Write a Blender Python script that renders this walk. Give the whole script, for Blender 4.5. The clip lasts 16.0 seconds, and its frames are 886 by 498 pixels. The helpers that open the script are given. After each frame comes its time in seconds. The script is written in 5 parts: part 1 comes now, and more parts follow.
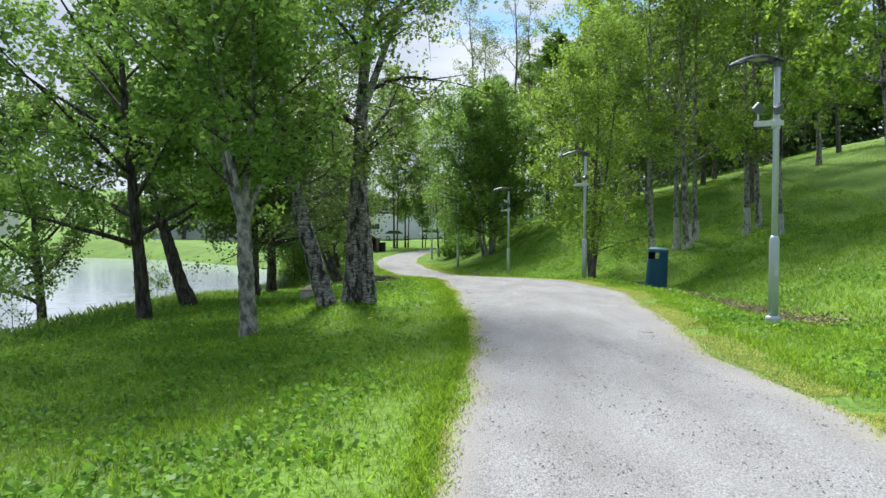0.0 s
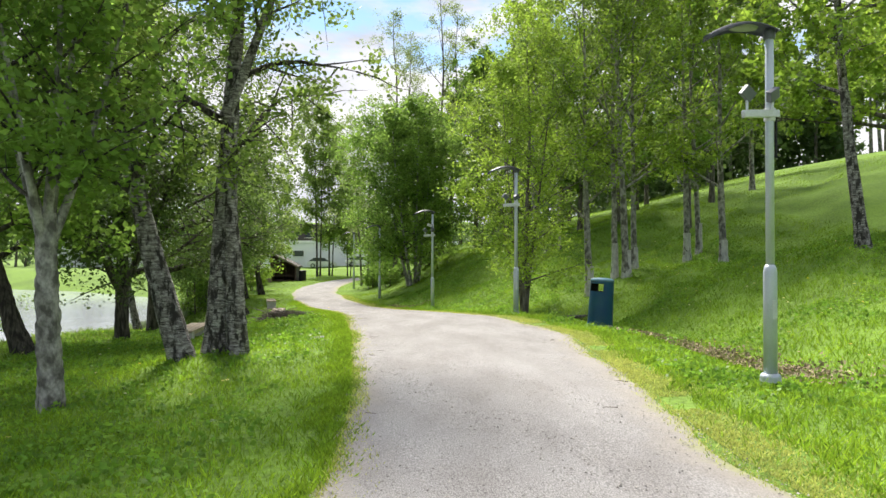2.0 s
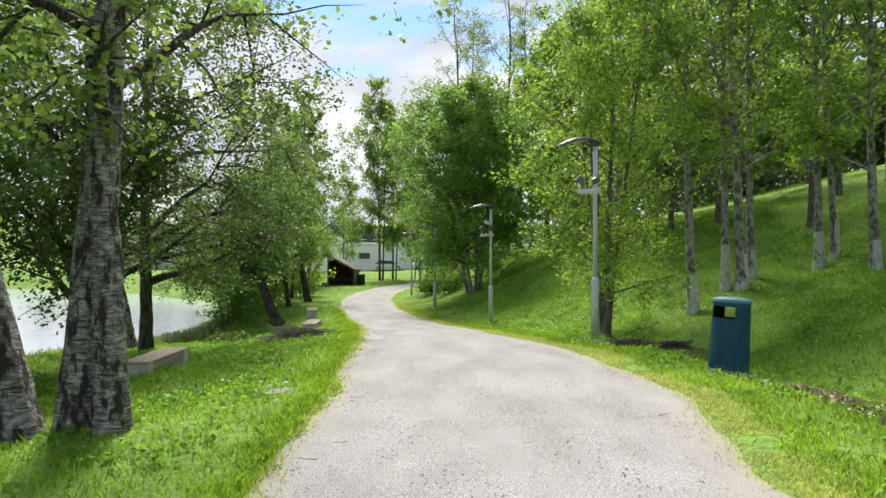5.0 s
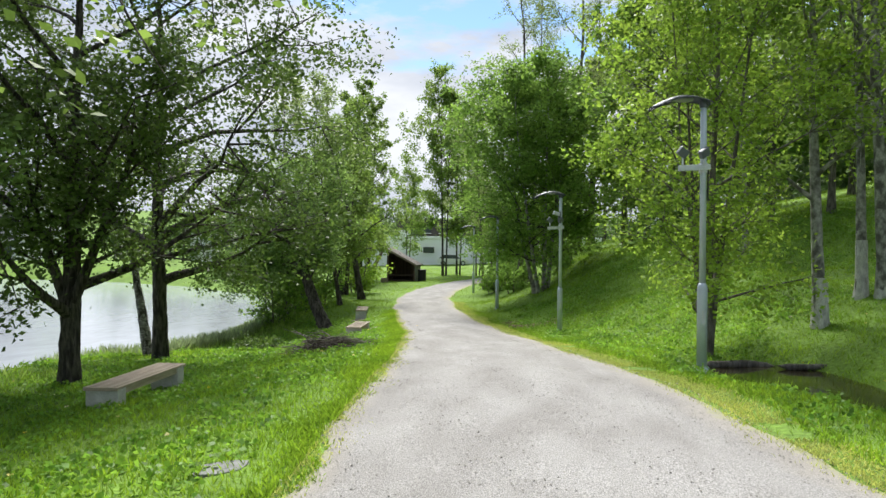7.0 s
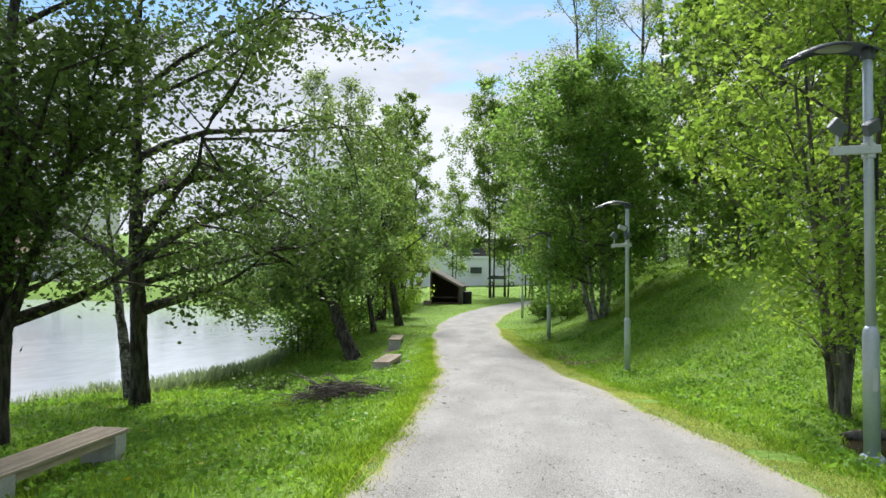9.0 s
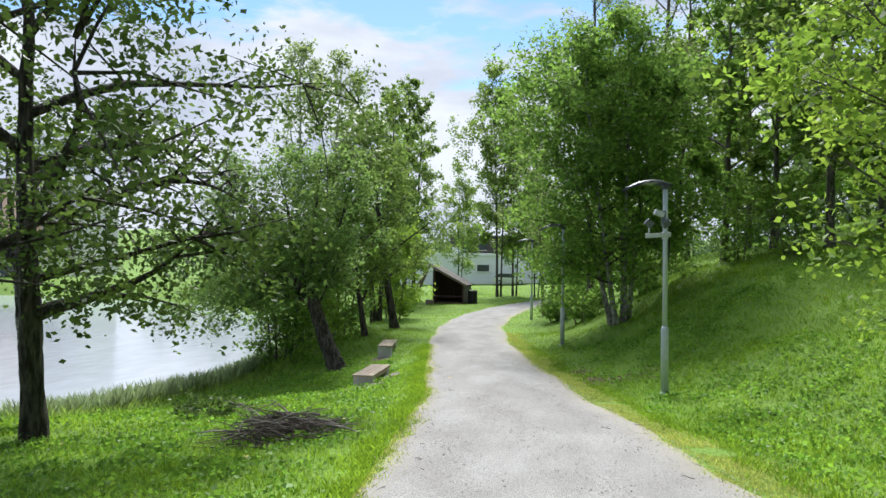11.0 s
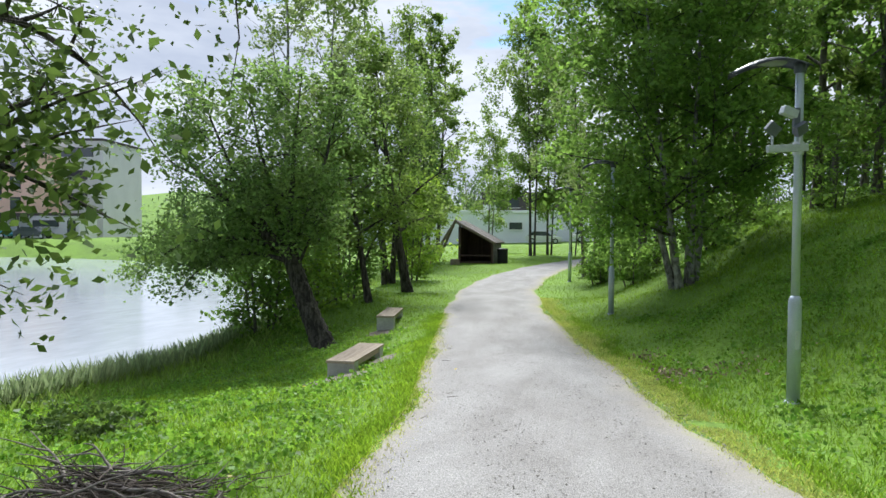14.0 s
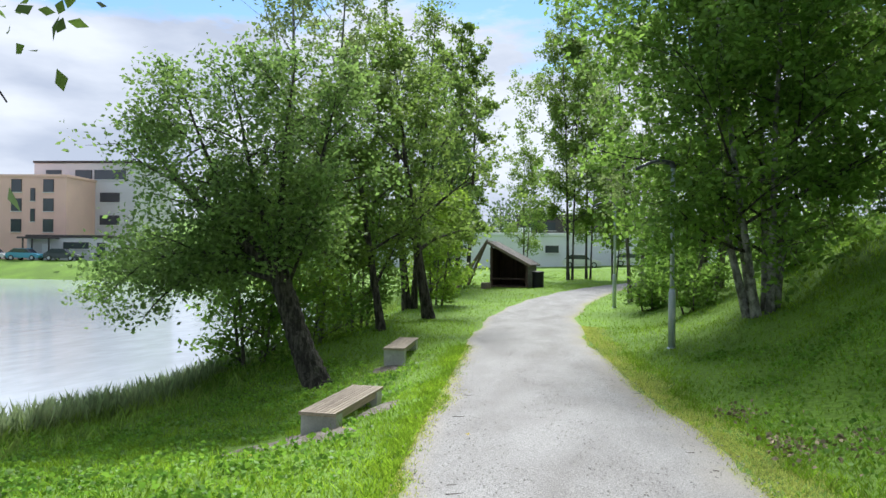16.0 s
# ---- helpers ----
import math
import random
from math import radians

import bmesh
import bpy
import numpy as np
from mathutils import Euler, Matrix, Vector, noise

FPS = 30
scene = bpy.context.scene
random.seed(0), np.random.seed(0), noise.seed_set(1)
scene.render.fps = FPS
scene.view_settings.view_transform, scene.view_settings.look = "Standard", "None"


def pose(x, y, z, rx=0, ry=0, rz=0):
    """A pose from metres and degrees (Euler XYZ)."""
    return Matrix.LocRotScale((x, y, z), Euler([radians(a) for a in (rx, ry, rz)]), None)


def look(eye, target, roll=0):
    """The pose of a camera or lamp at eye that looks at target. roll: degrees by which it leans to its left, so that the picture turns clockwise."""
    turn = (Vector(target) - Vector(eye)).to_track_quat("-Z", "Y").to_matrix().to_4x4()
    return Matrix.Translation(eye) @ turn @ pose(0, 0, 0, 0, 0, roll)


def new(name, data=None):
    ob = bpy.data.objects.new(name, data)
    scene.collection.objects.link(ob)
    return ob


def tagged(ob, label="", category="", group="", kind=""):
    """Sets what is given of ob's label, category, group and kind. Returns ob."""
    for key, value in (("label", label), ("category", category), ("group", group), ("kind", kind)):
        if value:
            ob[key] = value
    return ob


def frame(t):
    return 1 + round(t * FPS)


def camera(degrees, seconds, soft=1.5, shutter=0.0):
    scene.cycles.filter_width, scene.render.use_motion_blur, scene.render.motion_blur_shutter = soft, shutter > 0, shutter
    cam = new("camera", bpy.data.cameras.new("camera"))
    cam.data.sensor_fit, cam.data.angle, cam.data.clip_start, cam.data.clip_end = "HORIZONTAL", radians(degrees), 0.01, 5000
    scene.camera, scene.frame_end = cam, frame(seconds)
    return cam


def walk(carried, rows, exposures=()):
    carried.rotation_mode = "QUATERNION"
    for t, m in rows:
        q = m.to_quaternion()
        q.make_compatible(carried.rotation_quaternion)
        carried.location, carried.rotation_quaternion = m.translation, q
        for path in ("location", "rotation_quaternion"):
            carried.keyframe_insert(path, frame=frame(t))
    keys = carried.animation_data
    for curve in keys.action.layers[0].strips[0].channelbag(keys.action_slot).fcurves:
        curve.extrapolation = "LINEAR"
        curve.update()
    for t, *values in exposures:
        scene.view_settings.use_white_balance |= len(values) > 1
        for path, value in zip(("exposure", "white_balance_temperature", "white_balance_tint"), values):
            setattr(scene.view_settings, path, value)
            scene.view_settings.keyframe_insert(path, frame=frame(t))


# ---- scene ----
cam = camera(65.9, 16.0)
METRES, EYE, TILT, LEAN, TURN = 26.0, 1.6, 0.0, 0.0, 0.0
ROWS = [
    (0.0, 0.0, 0.0, 0.0, 0.0, -1.68, -0.15),
    (0.5, 0.0056, 0.0284, 0.001, -4.13, -0.12, -0.33),
    (1.0, 0.0121, 0.0582, 0.0011, -5.35, 0.56, 0.18),
    (1.5, 0.0174, 0.0901, 0.0003, -5.69, 0.4, 0.12),
    (2.0, 0.024, 0.1224, 0.0001, -5.71, 0.6, -0.07),
    (2.5, 0.0286, 0.1545, 0.0003, -5.24, 0.77, -0.07),
    (3.0, 0.0364, 0.1864, 0.0004, -4.42, 0.85, -0.16),
    (3.5, 0.044, 0.2189, 0.0005, -3.28, 0.88, -0.16),
    (4.0, 0.0512, 0.2509, 0.001, -1.99, 0.86, -0.19),
    (6.5, 0.0686, 0.4045, 0.0044, 4.69, 0.41, -0.48),
    (7.0, 0.0689, 0.4356, 0.005, 6.26, 0.24, -0.57),
    (7.5, 0.07, 0.4661, 0.0061, 7.8, 0.4, -0.54),
    (8.0, 0.0677, 0.4975, 0.0079, 9.11, 0.89, -0.49),
    (8.5, 0.0654, 0.5299, 0.0078, 9.98, 1.52, -0.4),
    (9.0, 0.0628, 0.5617, 0.0078, 10.39, 1.87, -0.5),
    (11.5, 0.0497, 0.7194, 0.0052, 11.37, 1.55, -0.82),
    (12.0, 0.0466, 0.7506, 0.0039, 11.77, 1.2, -0.79),
    (12.5, 0.0446, 0.7812, 0.0015, 12.24, 0.51, -0.74),
    (13.0, 0.0424, 0.8125, -0.0003, 12.77, -0.45, -0.63),
    (13.5, 0.0393, 0.8413, -0.0021, 13.32, -1.23, -0.52),
    (14.0, 0.0352, 0.872, -0.0044, 13.94, -1.64, -0.39),
    (14.5, 0.0292, 0.9017, -0.0063, 14.48, -1.48, -0.34),
    (15.0, 0.0244, 0.9311, -0.0079, 15.08, -0.86, -0.31),
    (15.5, 0.0209, 0.9599, -0.0103, 15.87, -0.08, -0.38),
    (16.0, 0.0174, 0.9898, -0.0135, 16.9, 0.44, -0.56),
]
walk(cam, [(t, pose(0, 0, EYE, TILT, LEAN, TURN) @ pose(METRES * x, METRES * y, METRES * z, 90 + pitch, roll, yaw)) for t, x, y, z, yaw, pitch, roll in ROWS],
     exposures=[(0.0, 0.88, 5950, 8), (0.7, 1.04, 6450, 10), (3.0, 1.17, 6700, 11), (4.5, 1.07, 6550, 10), (8.0, 0.95, 6250, 9), (12.0, 0.93, 5980, 9.5), (16.0, 0.92, 5930, 9)])

# ---- light ----
SUN_TO = Vector((-0.22, 0.96, 1.22)).normalized()
sun = new("sun", bpy.data.lights.new("sun", "SUN"))
sun.data.energy, sun.data.angle, sun.data.color = 3.7, radians(16), (1.0, 0.955, 0.86)
sun.matrix_world = look(SUN_TO * 60, (0, 0, 0))

world = bpy.data.worlds.new("sky")
scene.world = world
world.use_nodes = True
wn, wl = world.node_tree.nodes, world.node_tree.links
wn.clear()
w_out, w_bg, w_sky = wn.new("ShaderNodeOutputWorld"), wn.new("ShaderNodeBackground"), wn.new("ShaderNodeTexSky")
w_sky.sky_type, w_sky.sun_disc = "NISHITA", False
w_sky.sun_elevation, w_sky.sun_rotation = math.asin(SUN_TO.z), math.atan2(SUN_TO.x, SUN_TO.y)
w_sky.air_density, w_sky.dust_density = 1.0, 0.15
w_co, w_map, w_noise = wn.new("ShaderNodeTexCoord"), wn.new("ShaderNodeMapping"), wn.new("ShaderNodeTexNoise")
w_map.inputs["Scale"].default_value = (1.6, 1.6, 5.0)
w_map.inputs["Location"].default_value = (0.35, 0.1, 0.0)
w_noise.inputs["Scale"].default_value, w_noise.inputs["Detail"].default_value, w_noise.inputs["Roughness"].default_value = 1.9, 8.0, 0.58
w_ramp, w_mix = wn.new("ShaderNodeValToRGB"), wn.new("ShaderNodeMix")
w_ramp.color_ramp.elements[0].position, w_ramp.color_ramp.elements[1].position = 0.47, 0.57
w_sep, w_low = wn.new("ShaderNodeSeparateXYZ"), wn.new("ShaderNodeMapRange")
# a white bank of cloud low down, a blue gap above it; unseen thick cloud overhead added as fill light
w_low.inputs["From Min"].default_value, w_low.inputs["From Max"].default_value = 0.21, 0.40
w_low.inputs["To Min"].default_value, w_low.inputs["To Max"].default_value = 0.20, -0.09
w_high, w_both = wn.new("ShaderNodeMapRange"), wn.new("ShaderNodeMath")
w_high.inputs["From Min"].default_value, w_high.inputs["From Max"].default_value = 0.42, 0.70
w_high.inputs["To Min"].default_value, w_high.inputs["To Max"].default_value = 0.0, 0.26
w_add = wn.new("ShaderNodeMath")
w_mix.data_type = "RGBA"
w_shade, w_body, w_tint = wn.new("ShaderNodeTexNoise"), wn.new("ShaderNodeMapRange"), wn.new("ShaderNodeMix")
w_shade.inputs["Scale"].default_value, w_shade.inputs["Detail"].default_value = 2.6, 6.0
w_body.inputs["From Min"].default_value, w_body.inputs["From Max"].default_value = 0.38, 0.62
w_tint.data_type = "RGBA"
w_tint.inputs["A"].default_value, w_tint.inputs["B"].default_value = (3.1, 3.3, 3.8, 1.0), (4.9, 4.95, 5.15, 1.0)
wl.new(w_map.outputs["Vector"], w_shade.inputs["Vector"])
wl.new(w_shade.outputs["Fac"], w_body.inputs["Value"])
wl.new(w_body.outputs["Result"], w_tint.inputs["Factor"])
wl.new(w_tint.outputs["Result"], w_mix.inputs["B"])
w_bg.inputs["Strength"].default_value = 0.104
wl.new(w_co.outputs["Generated"], w_map.inputs["Vector"])
wl.new(w_map.outputs["Vector"], w_noise.inputs["Vector"])
wl.new(w_co.outputs["Generated"], w_sep.inputs[0])
wl.new(w_sep.outputs["Z"], w_low.inputs["Value"])
wl.new(w_noise.outputs["Fac"], w_add.inputs[0])
wl.new(w_sep.outputs["Z"], w_high.inputs["Value"])
wl.new(w_low.outputs["Result"], w_both.inputs[0])
wl.new(w_high.outputs["Result"], w_both.inputs[1])
wl.new(w_both.outputs[0], w_add.inputs[1])
wl.new(w_add.outputs[0], w_ramp.inputs["Fac"])
wl.new(w_ramp.outputs["Color"], w_mix.inputs["Factor"])
w_tone = wn.new("ShaderNodeHueSaturation")
w_tone.inputs["Saturation"].default_value, w_tone.inputs["Value"].default_value = 1.1, 0.9
wl.new(w_sky.outputs["Color"], w_tone.inputs["Color"])
wl.new(w_tone.outputs["Color"], w_mix.inputs["A"])
wl.new(w_mix.outputs["Result"], w_bg.inputs["Color"])
wl.new(w_bg.outputs["Background"], w_out.inputs["Surface"])

# ---- materials ----
def material(name, colour, rough=0.8, vary=0.25, scale=3.0, fine=40.0, bump=0.2, metal=0.0, second=None, stretch=(1, 1, 1), island=0.0, objvary=0.0, spec=0.3, mixat=(0.4, 0.6), distance=0.02):
    """A principled surface with two scales of variation, relief and an optional second colour in patches."""
    m = bpy.data.materials.new(name)
    m.use_nodes = True
    n, l = m.node_tree.nodes, m.node_tree.links
    p = n["Principled BSDF"]
    p.inputs["Roughness"].default_value, p.inputs["Metallic"].default_value = rough, metal
    p.inputs["Specular IOR Level"].default_value = spec
    co, mp = n.new("ShaderNodeTexCoord"), n.new("ShaderNodeMapping")
    mp.inputs["Scale"].default_value = stretch
    l.new(co.outputs["Object"], mp.inputs["Vector"])
    big, small = n.new("ShaderNodeTexNoise"), n.new("ShaderNodeTexNoise")
    for tex, sc in ((big, scale), (small, fine)):
        tex.inputs["Scale"].default_value, tex.inputs["Detail"].default_value = sc, 5.0
        l.new(mp.outputs["Vector"], tex.inputs["Vector"])
    ramp, mix = n.new("ShaderNodeMapRange"), n.new("ShaderNodeMix")
    ramp.inputs["From Min"].default_value, ramp.inputs["From Max"].default_value = mixat
    mix.data_type = "RGBA"
    second = second or tuple(c * (1 - vary) for c in colour)
    mix.inputs["A"].default_value, mix.inputs["B"].default_value = (*colour, 1), (*second, 1)
    l.new(big.outputs["Fac"], ramp.inputs["Value"])
    l.new(ramp.outputs["Result"], mix.inputs["Factor"])
    hsv, val = n.new("ShaderNodeHueSaturation"), n.new("ShaderNodeMapRange")
    val.inputs["From Min"].default_value, val.inputs["From Max"].default_value = 0.25, 0.75
    val.inputs["To Min"].default_value, val.inputs["To Max"].default_value = 1 - vary, 1 + vary
    l.new(small.outputs["Fac"], val.inputs["Value"])
    out = val.outputs["Result"]
    for amount, node, socket in ((island, "ShaderNodeNewGeometry", "Random Per Island"), (objvary, "ShaderNodeObjectInfo", "Random")):
        if amount:
            src, mr, mul = n.new(node), n.new("ShaderNodeMapRange"), n.new("ShaderNodeMath")
            mr.inputs["To Min"].default_value, mr.inputs["To Max"].default_value = 1 - amount, 1 + amount
            mul.operation = "MULTIPLY"
            l.new(src.outputs[socket], mr.inputs["Value"])
            l.new(out, mul.inputs[0])
            l.new(mr.outputs["Result"], mul.inputs[1])
            out = mul.outputs[0]
    l.new(out, hsv.inputs["Value"])
    l.new(mix.outputs["Result"], hsv.inputs["Color"])
    l.new(hsv.outputs["Color"], p.inputs["Base Color"])
    if bump:
        b = n.new("ShaderNodeBump")
        b.inputs["Strength"].default_value, b.inputs["Distance"].default_value = bump, distance
        l.new(small.outputs["Fac"], b.inputs["Height"])
        l.new(b.outputs["Normal"], p.inputs["Normal"])
    return m


def leaf_material(name, colour, second, through_light=0.5, rough=0.5):
    """Leaves or blades: diffuse with a little gloss, light shining through, hue varied leaf by leaf and clump by clump."""
    m = material(name, colour, rough, 0.2, 0.7, 9.0, 0.0, second=second, island=0.35, spec=0.25, mixat=(0.38, 0.62))
    n, l = m.node_tree.nodes, m.node_tree.links
    p, out = n["Principled BSDF"], n["Material Output"]
    tr, mx, br = n.new("ShaderNodeBsdfTranslucent"), n.new("ShaderNodeMixShader"), n.new("ShaderNodeHueSaturation")
    br.inputs["Value"].default_value, br.inputs["Saturation"].default_value, br.inputs["Hue"].default_value = 1.75, 1.0, 0.49
    l.new(p.inputs["Base Color"].links[0].from_socket, br.inputs["Color"])
    l.new(br.outputs["Color"], tr.inputs["Color"])
    mx.inputs[0].default_value = through_light
    l.new(p.outputs[0], mx.inputs[1])
    l.new(tr.outputs[0], mx.inputs[2])
    l.new(mx.outputs[0], out.inputs["Surface"])
    return m


def birch_bark():
    """Peeling pale bark with black vertical fissures and thin level scars."""
    m = material("birch_bark", (0.40, 0.385, 0.365), 0.85, 0.5, 9.0, 30.0, 1.0, second=(0.17, 0.155, 0.145), stretch=(1.0, 1.0, 3.0), distance=0.03)
    n, l = m.node_tree.nodes, m.node_tree.links
    p, co = n["Principled BSDF"], n.new("ShaderNodeTexCoord")
    old = p.inputs["Base Color"].links[0].from_socket
    made = []
    for scale, stretch, lo, hi in ((8.5, (1.0, 1.0, 0.4), 0.47, 0.57), (6.0, (1.0, 1.0, 9.0), 0.54, 0.60)):
        mp, tx, mr = n.new("ShaderNodeMapping"), n.new("ShaderNodeTexNoise"), n.new("ShaderNodeMapRange")
        mp.inputs["Scale"].default_value = stretch
        tx.inputs["Scale"].default_value, tx.inputs["Detail"].default_value, tx.inputs["Roughness"].default_value = scale, 6.0, 0.65
        mr.inputs["From Min"].default_value, mr.inputs["From Max"].default_value = lo, hi
        l.new(co.outputs["Object"], mp.inputs["Vector"])
        l.new(mp.outputs["Vector"], tx.inputs["Vector"])
        l.new(tx.outputs["Fac"], mr.inputs["Value"])
        made.append(mr.outputs["Result"])
    top, mix = n.new("ShaderNodeMath"), n.new("ShaderNodeMix")
    top.operation, mix.data_type = "MAXIMUM", "RGBA"
    l.new(made[0], top.inputs[0])
    l.new(made[1], top.inputs[1])
    l.new(top.outputs[0], mix.inputs["Factor"])
    l.new(old, mix.inputs["A"])
    mix.inputs["B"].default_value = (0.035, 0.031, 0.028, 1)
    l.new(mix.outputs["Result"], p.inputs["Base Color"])
    return m


M_GRASS_GROUND = material("meadow_soil", (0.15, 0.26, 0.03), 0.9, 0.4, 0.5, 14.0, 0.8, second=(0.115, 0.20, 0.026), distance=0.05)
M_BLADE = leaf_material("grass_blade", (0.20, 0.325, 0.025), (0.14, 0.25, 0.02), 0.45)
M_BLADE_LONG = leaf_material("long_grass_blade", (0.20, 0.29, 0.06), (0.14, 0.22, 0.04), 0.45)
M_BLADE_MOSS = leaf_material("mossy_blade", (0.44, 0.46, 0.12), (0.34, 0.39, 0.10), 0.3)
M_WEED = leaf_material("weed_leaf", (0.165, 0.30, 0.035), (0.11, 0.225, 0.028), 0.45)
M_REED = leaf_material("reed_blade", (0.24, 0.30, 0.15), (0.18, 0.24, 0.11), 0.45)
M_GRAVEL = material("path_gravel", (0.298, 0.289, 0.286), 0.95, 0.62, 1.1, 75.0, 0.5, second=(0.222, 0.211, 0.206), stretch=(1.5, 0.65, 1.0), mixat=(0.36, 0.70), distance=0.008)


def sandy_margins(m):
    """Blends beige sand, then moss, into the gravel where the path's own margin value rises."""
    n, l = m.node_tree.nodes, m.node_tree.links
    p, at, tx, co = n["Principled BSDF"], n.new("ShaderNodeAttribute"), n.new("ShaderNodeTexNoise"), n.new("ShaderNodeTexCoord")
    at.attribute_name = "margin"
    tx.inputs["Scale"].default_value, tx.inputs["Detail"].default_value, tx.inputs["Roughness"].default_value = 2.6, 8.0, 0.7
    l.new(co.outputs["Object"], tx.inputs["Vector"])
    add, less = n.new("ShaderNodeMath"), n.new("ShaderNodeMath")
    less.operation, less.inputs[1].default_value = "SUBTRACT", 0.5
    l.new(tx.outputs["Fac"], less.inputs[0])
    l.new(less.outputs[0], add.inputs[0])
    l.new(at.outputs["Fac"], add.inputs[1])
    out = p.inputs["Base Color"].links[0].from_socket
    for lo, hi, most, colour in ((0.25, 0.75, 0.6, (0.325, 0.295, 0.255, 1)), (0.72, 1.05, 0.75, (0.30, 0.33, 0.10, 1))):
        mr, mix = n.new("ShaderNodeMapRange"), n.new("ShaderNodeMix")
        mr.inputs["From Min"].default_value, mr.inputs["From Max"].default_value, mr.inputs["To Max"].default_value = lo, hi, most
        mix.data_type = "RGBA"
        mix.inputs["B"].default_value = colour
        l.new(add.outputs[0], mr.inputs["Value"])
        l.new(mr.outputs["Result"], mix.inputs["Factor"])
        l.new(out, mix.inputs["A"])
        out = mix.outputs["Result"]
    l.new(out, p.inputs["Base Color"])


sandy_margins(M_GRAVEL)
M_EARTH = material("trodden_earth", (0.24, 0.215, 0.185), 0.95, 0.4, 5.0, 60.0, 0.9, second=(0.15, 0.13, 0.105), distance=0.02)
M_PEBBLE = material("pebble", (0.27, 0.255, 0.24), 0.9, 0.2, 20.0, 90.0, 0.2, island=0.6)
M_BIRCH = birch_bark()
M_BARK = material("grey_bark", (0.17, 0.155, 0.135), 0.9, 0.35, 5.0, 26.0, 0.9, second=(0.075, 0.066, 0.055), stretch=(2.2, 2.2, 0.6), distance=0.03)
M_BARK_DARK = material("dark_bark", (0.105, 0.092, 0.08), 0.9, 0.5, 6.0, 17.0, 1.0, second=(0.03, 0.026, 0.023), stretch=(2.4, 2.4, 0.5), distance=0.07)
M_BARK_PALE = material("scraped_pale_bark", (0.52, 0.51, 0.48), 0.85, 0.25, 7.0, 30.0, 0.5, second=(0.36, 0.35, 0.33), stretch=(1.6, 1.6, 0.7), distance=0.015)
M_ASPEN = material("pale_grey_bark", (0.34, 0.33, 0.305), 0.85, 0.3, 5.0, 24.0, 0.6, second=(0.10, 0.095, 0.085), stretch=(1.4, 1.4, 1.0), distance=0.02)
M_TWIG = material("dead_twig", (0.13, 0.105, 0.09), 0.9, 0.3, 9.0, 60.0, 0.3, island=0.5)
M_TWIG_PALE = material("bleached_branch", (0.27, 0.235, 0.215), 0.9, 0.3, 9.0, 60.0, 0.3, island=0.4)
M_LEAF_LIGHT = leaf_material("leaf_light", (0.20, 0.30, 0.04), (0.14, 0.235, 0.03), 0.55)
M_LEAF_BIRCH = leaf_material("leaf_birch", (0.15, 0.225, 0.045), (0.105, 0.175, 0.035), 0.55)
M_LEAF_ROWAN = leaf_material("leaf_rowan", (0.15, 0.255, 0.045), (0.105, 0.195, 0.036), 0.60, 0.62)
M_LEAF_PALE = leaf_material("leaf_pale_birch", (0.19, 0.25, 0.085), (0.14, 0.20, 0.065), 0.55)
M_LEAF_WILLOW = leaf_material("leaf_willow", (0.145, 0.23, 0.058), (0.10, 0.175, 0.045), 0.58)
M_BLOSSOM = leaf_material("blossom", (0.55, 0.56, 0.45), (0.45, 0.48, 0.36), 0.3)
M_DANDELION = leaf_material("dandelion", (0.75, 0.60, 0.03), (0.80, 0.72, 0.45), 0.2)
M_LITTER = material("dry_leaf", (0.36, 0.285, 0.185), 0.9, 0.3, 9.0, 40.0, 0.2, island=0.45)
M_CONCRETE = material("concrete", (0.54, 0.53, 0.51), 0.9, 0.15, 4.0, 45.0, 0.35, second=(0.42, 0.41, 0.39), distance=0.01)
M_STONE = material("flat_stone", (0.25, 0.255, 0.25), 0.9, 0.2, 6.0, 45.0, 0.4, distance=0.01)
M_SLAT = material("weathered_slat", (0.42, 0.345, 0.27), 0.75, 0.2, 6.0, 60.0, 0.25, stretch=(4.0, 0.5, 4.0), objvary=0.15, distance=0.005)
M_GALV = material("painted_pole", (0.47, 0.52, 0.60), 0.45, 0.08, 3.0, 60.0, 0.08, metal=0.25, spec=0.5, distance=0.004)
M_HOOD = material("dark_lamp_hood", (0.10, 0.11, 0.13), 0.4, 0.1, 5.0, 60.0, 0.05, metal=0.3, spec=0.5, distance=0.004)
M_FIXTURE = material("pale_fixture", (0.55, 0.57, 0.60), 0.5, 0.1, 6.0, 60.0, 0.05, metal=0.2, distance=0.004)
M_FIXTURE_DARK = material("dark_fixture", (0.13, 0.14, 0.17), 0.45, 0.1, 6.0, 60.0, 0.05, metal=0.2, distance=0.004)
M_LENS = material("lamp_diffuser", (0.28, 0.29, 0.30), 0.25, 0.05, 5.0, 50.0, 0.0)
M_BIN = material("teal_bin_paint", (0.010, 0.092, 0.205), 0.42, 0.12, 3.0, 50.0, 0.08, second=(0.018, 0.12, 0.20), spec=0.5, distance=0.004)
M_BIN_RIM = material("pale_bin_rim", (0.05, 0.14, 0.20), 0.5, 0.15, 6.0, 50.0, 0.08, second=(0.08, 0.17, 0.22), distance=0.004)
M_BLACK = material("black_plastic", (0.012, 0.012, 0.014), 0.6, 0.2, 5.0, 50.0, 0.05, distance=0.004)
M_SHED = material("dark_stained_board", (0.095, 0.058, 0.05), 0.85, 0.3, 5.0, 40.0, 0.4, stretch=(3, 3, 0.5), objvary=0.25, distance=0.01)
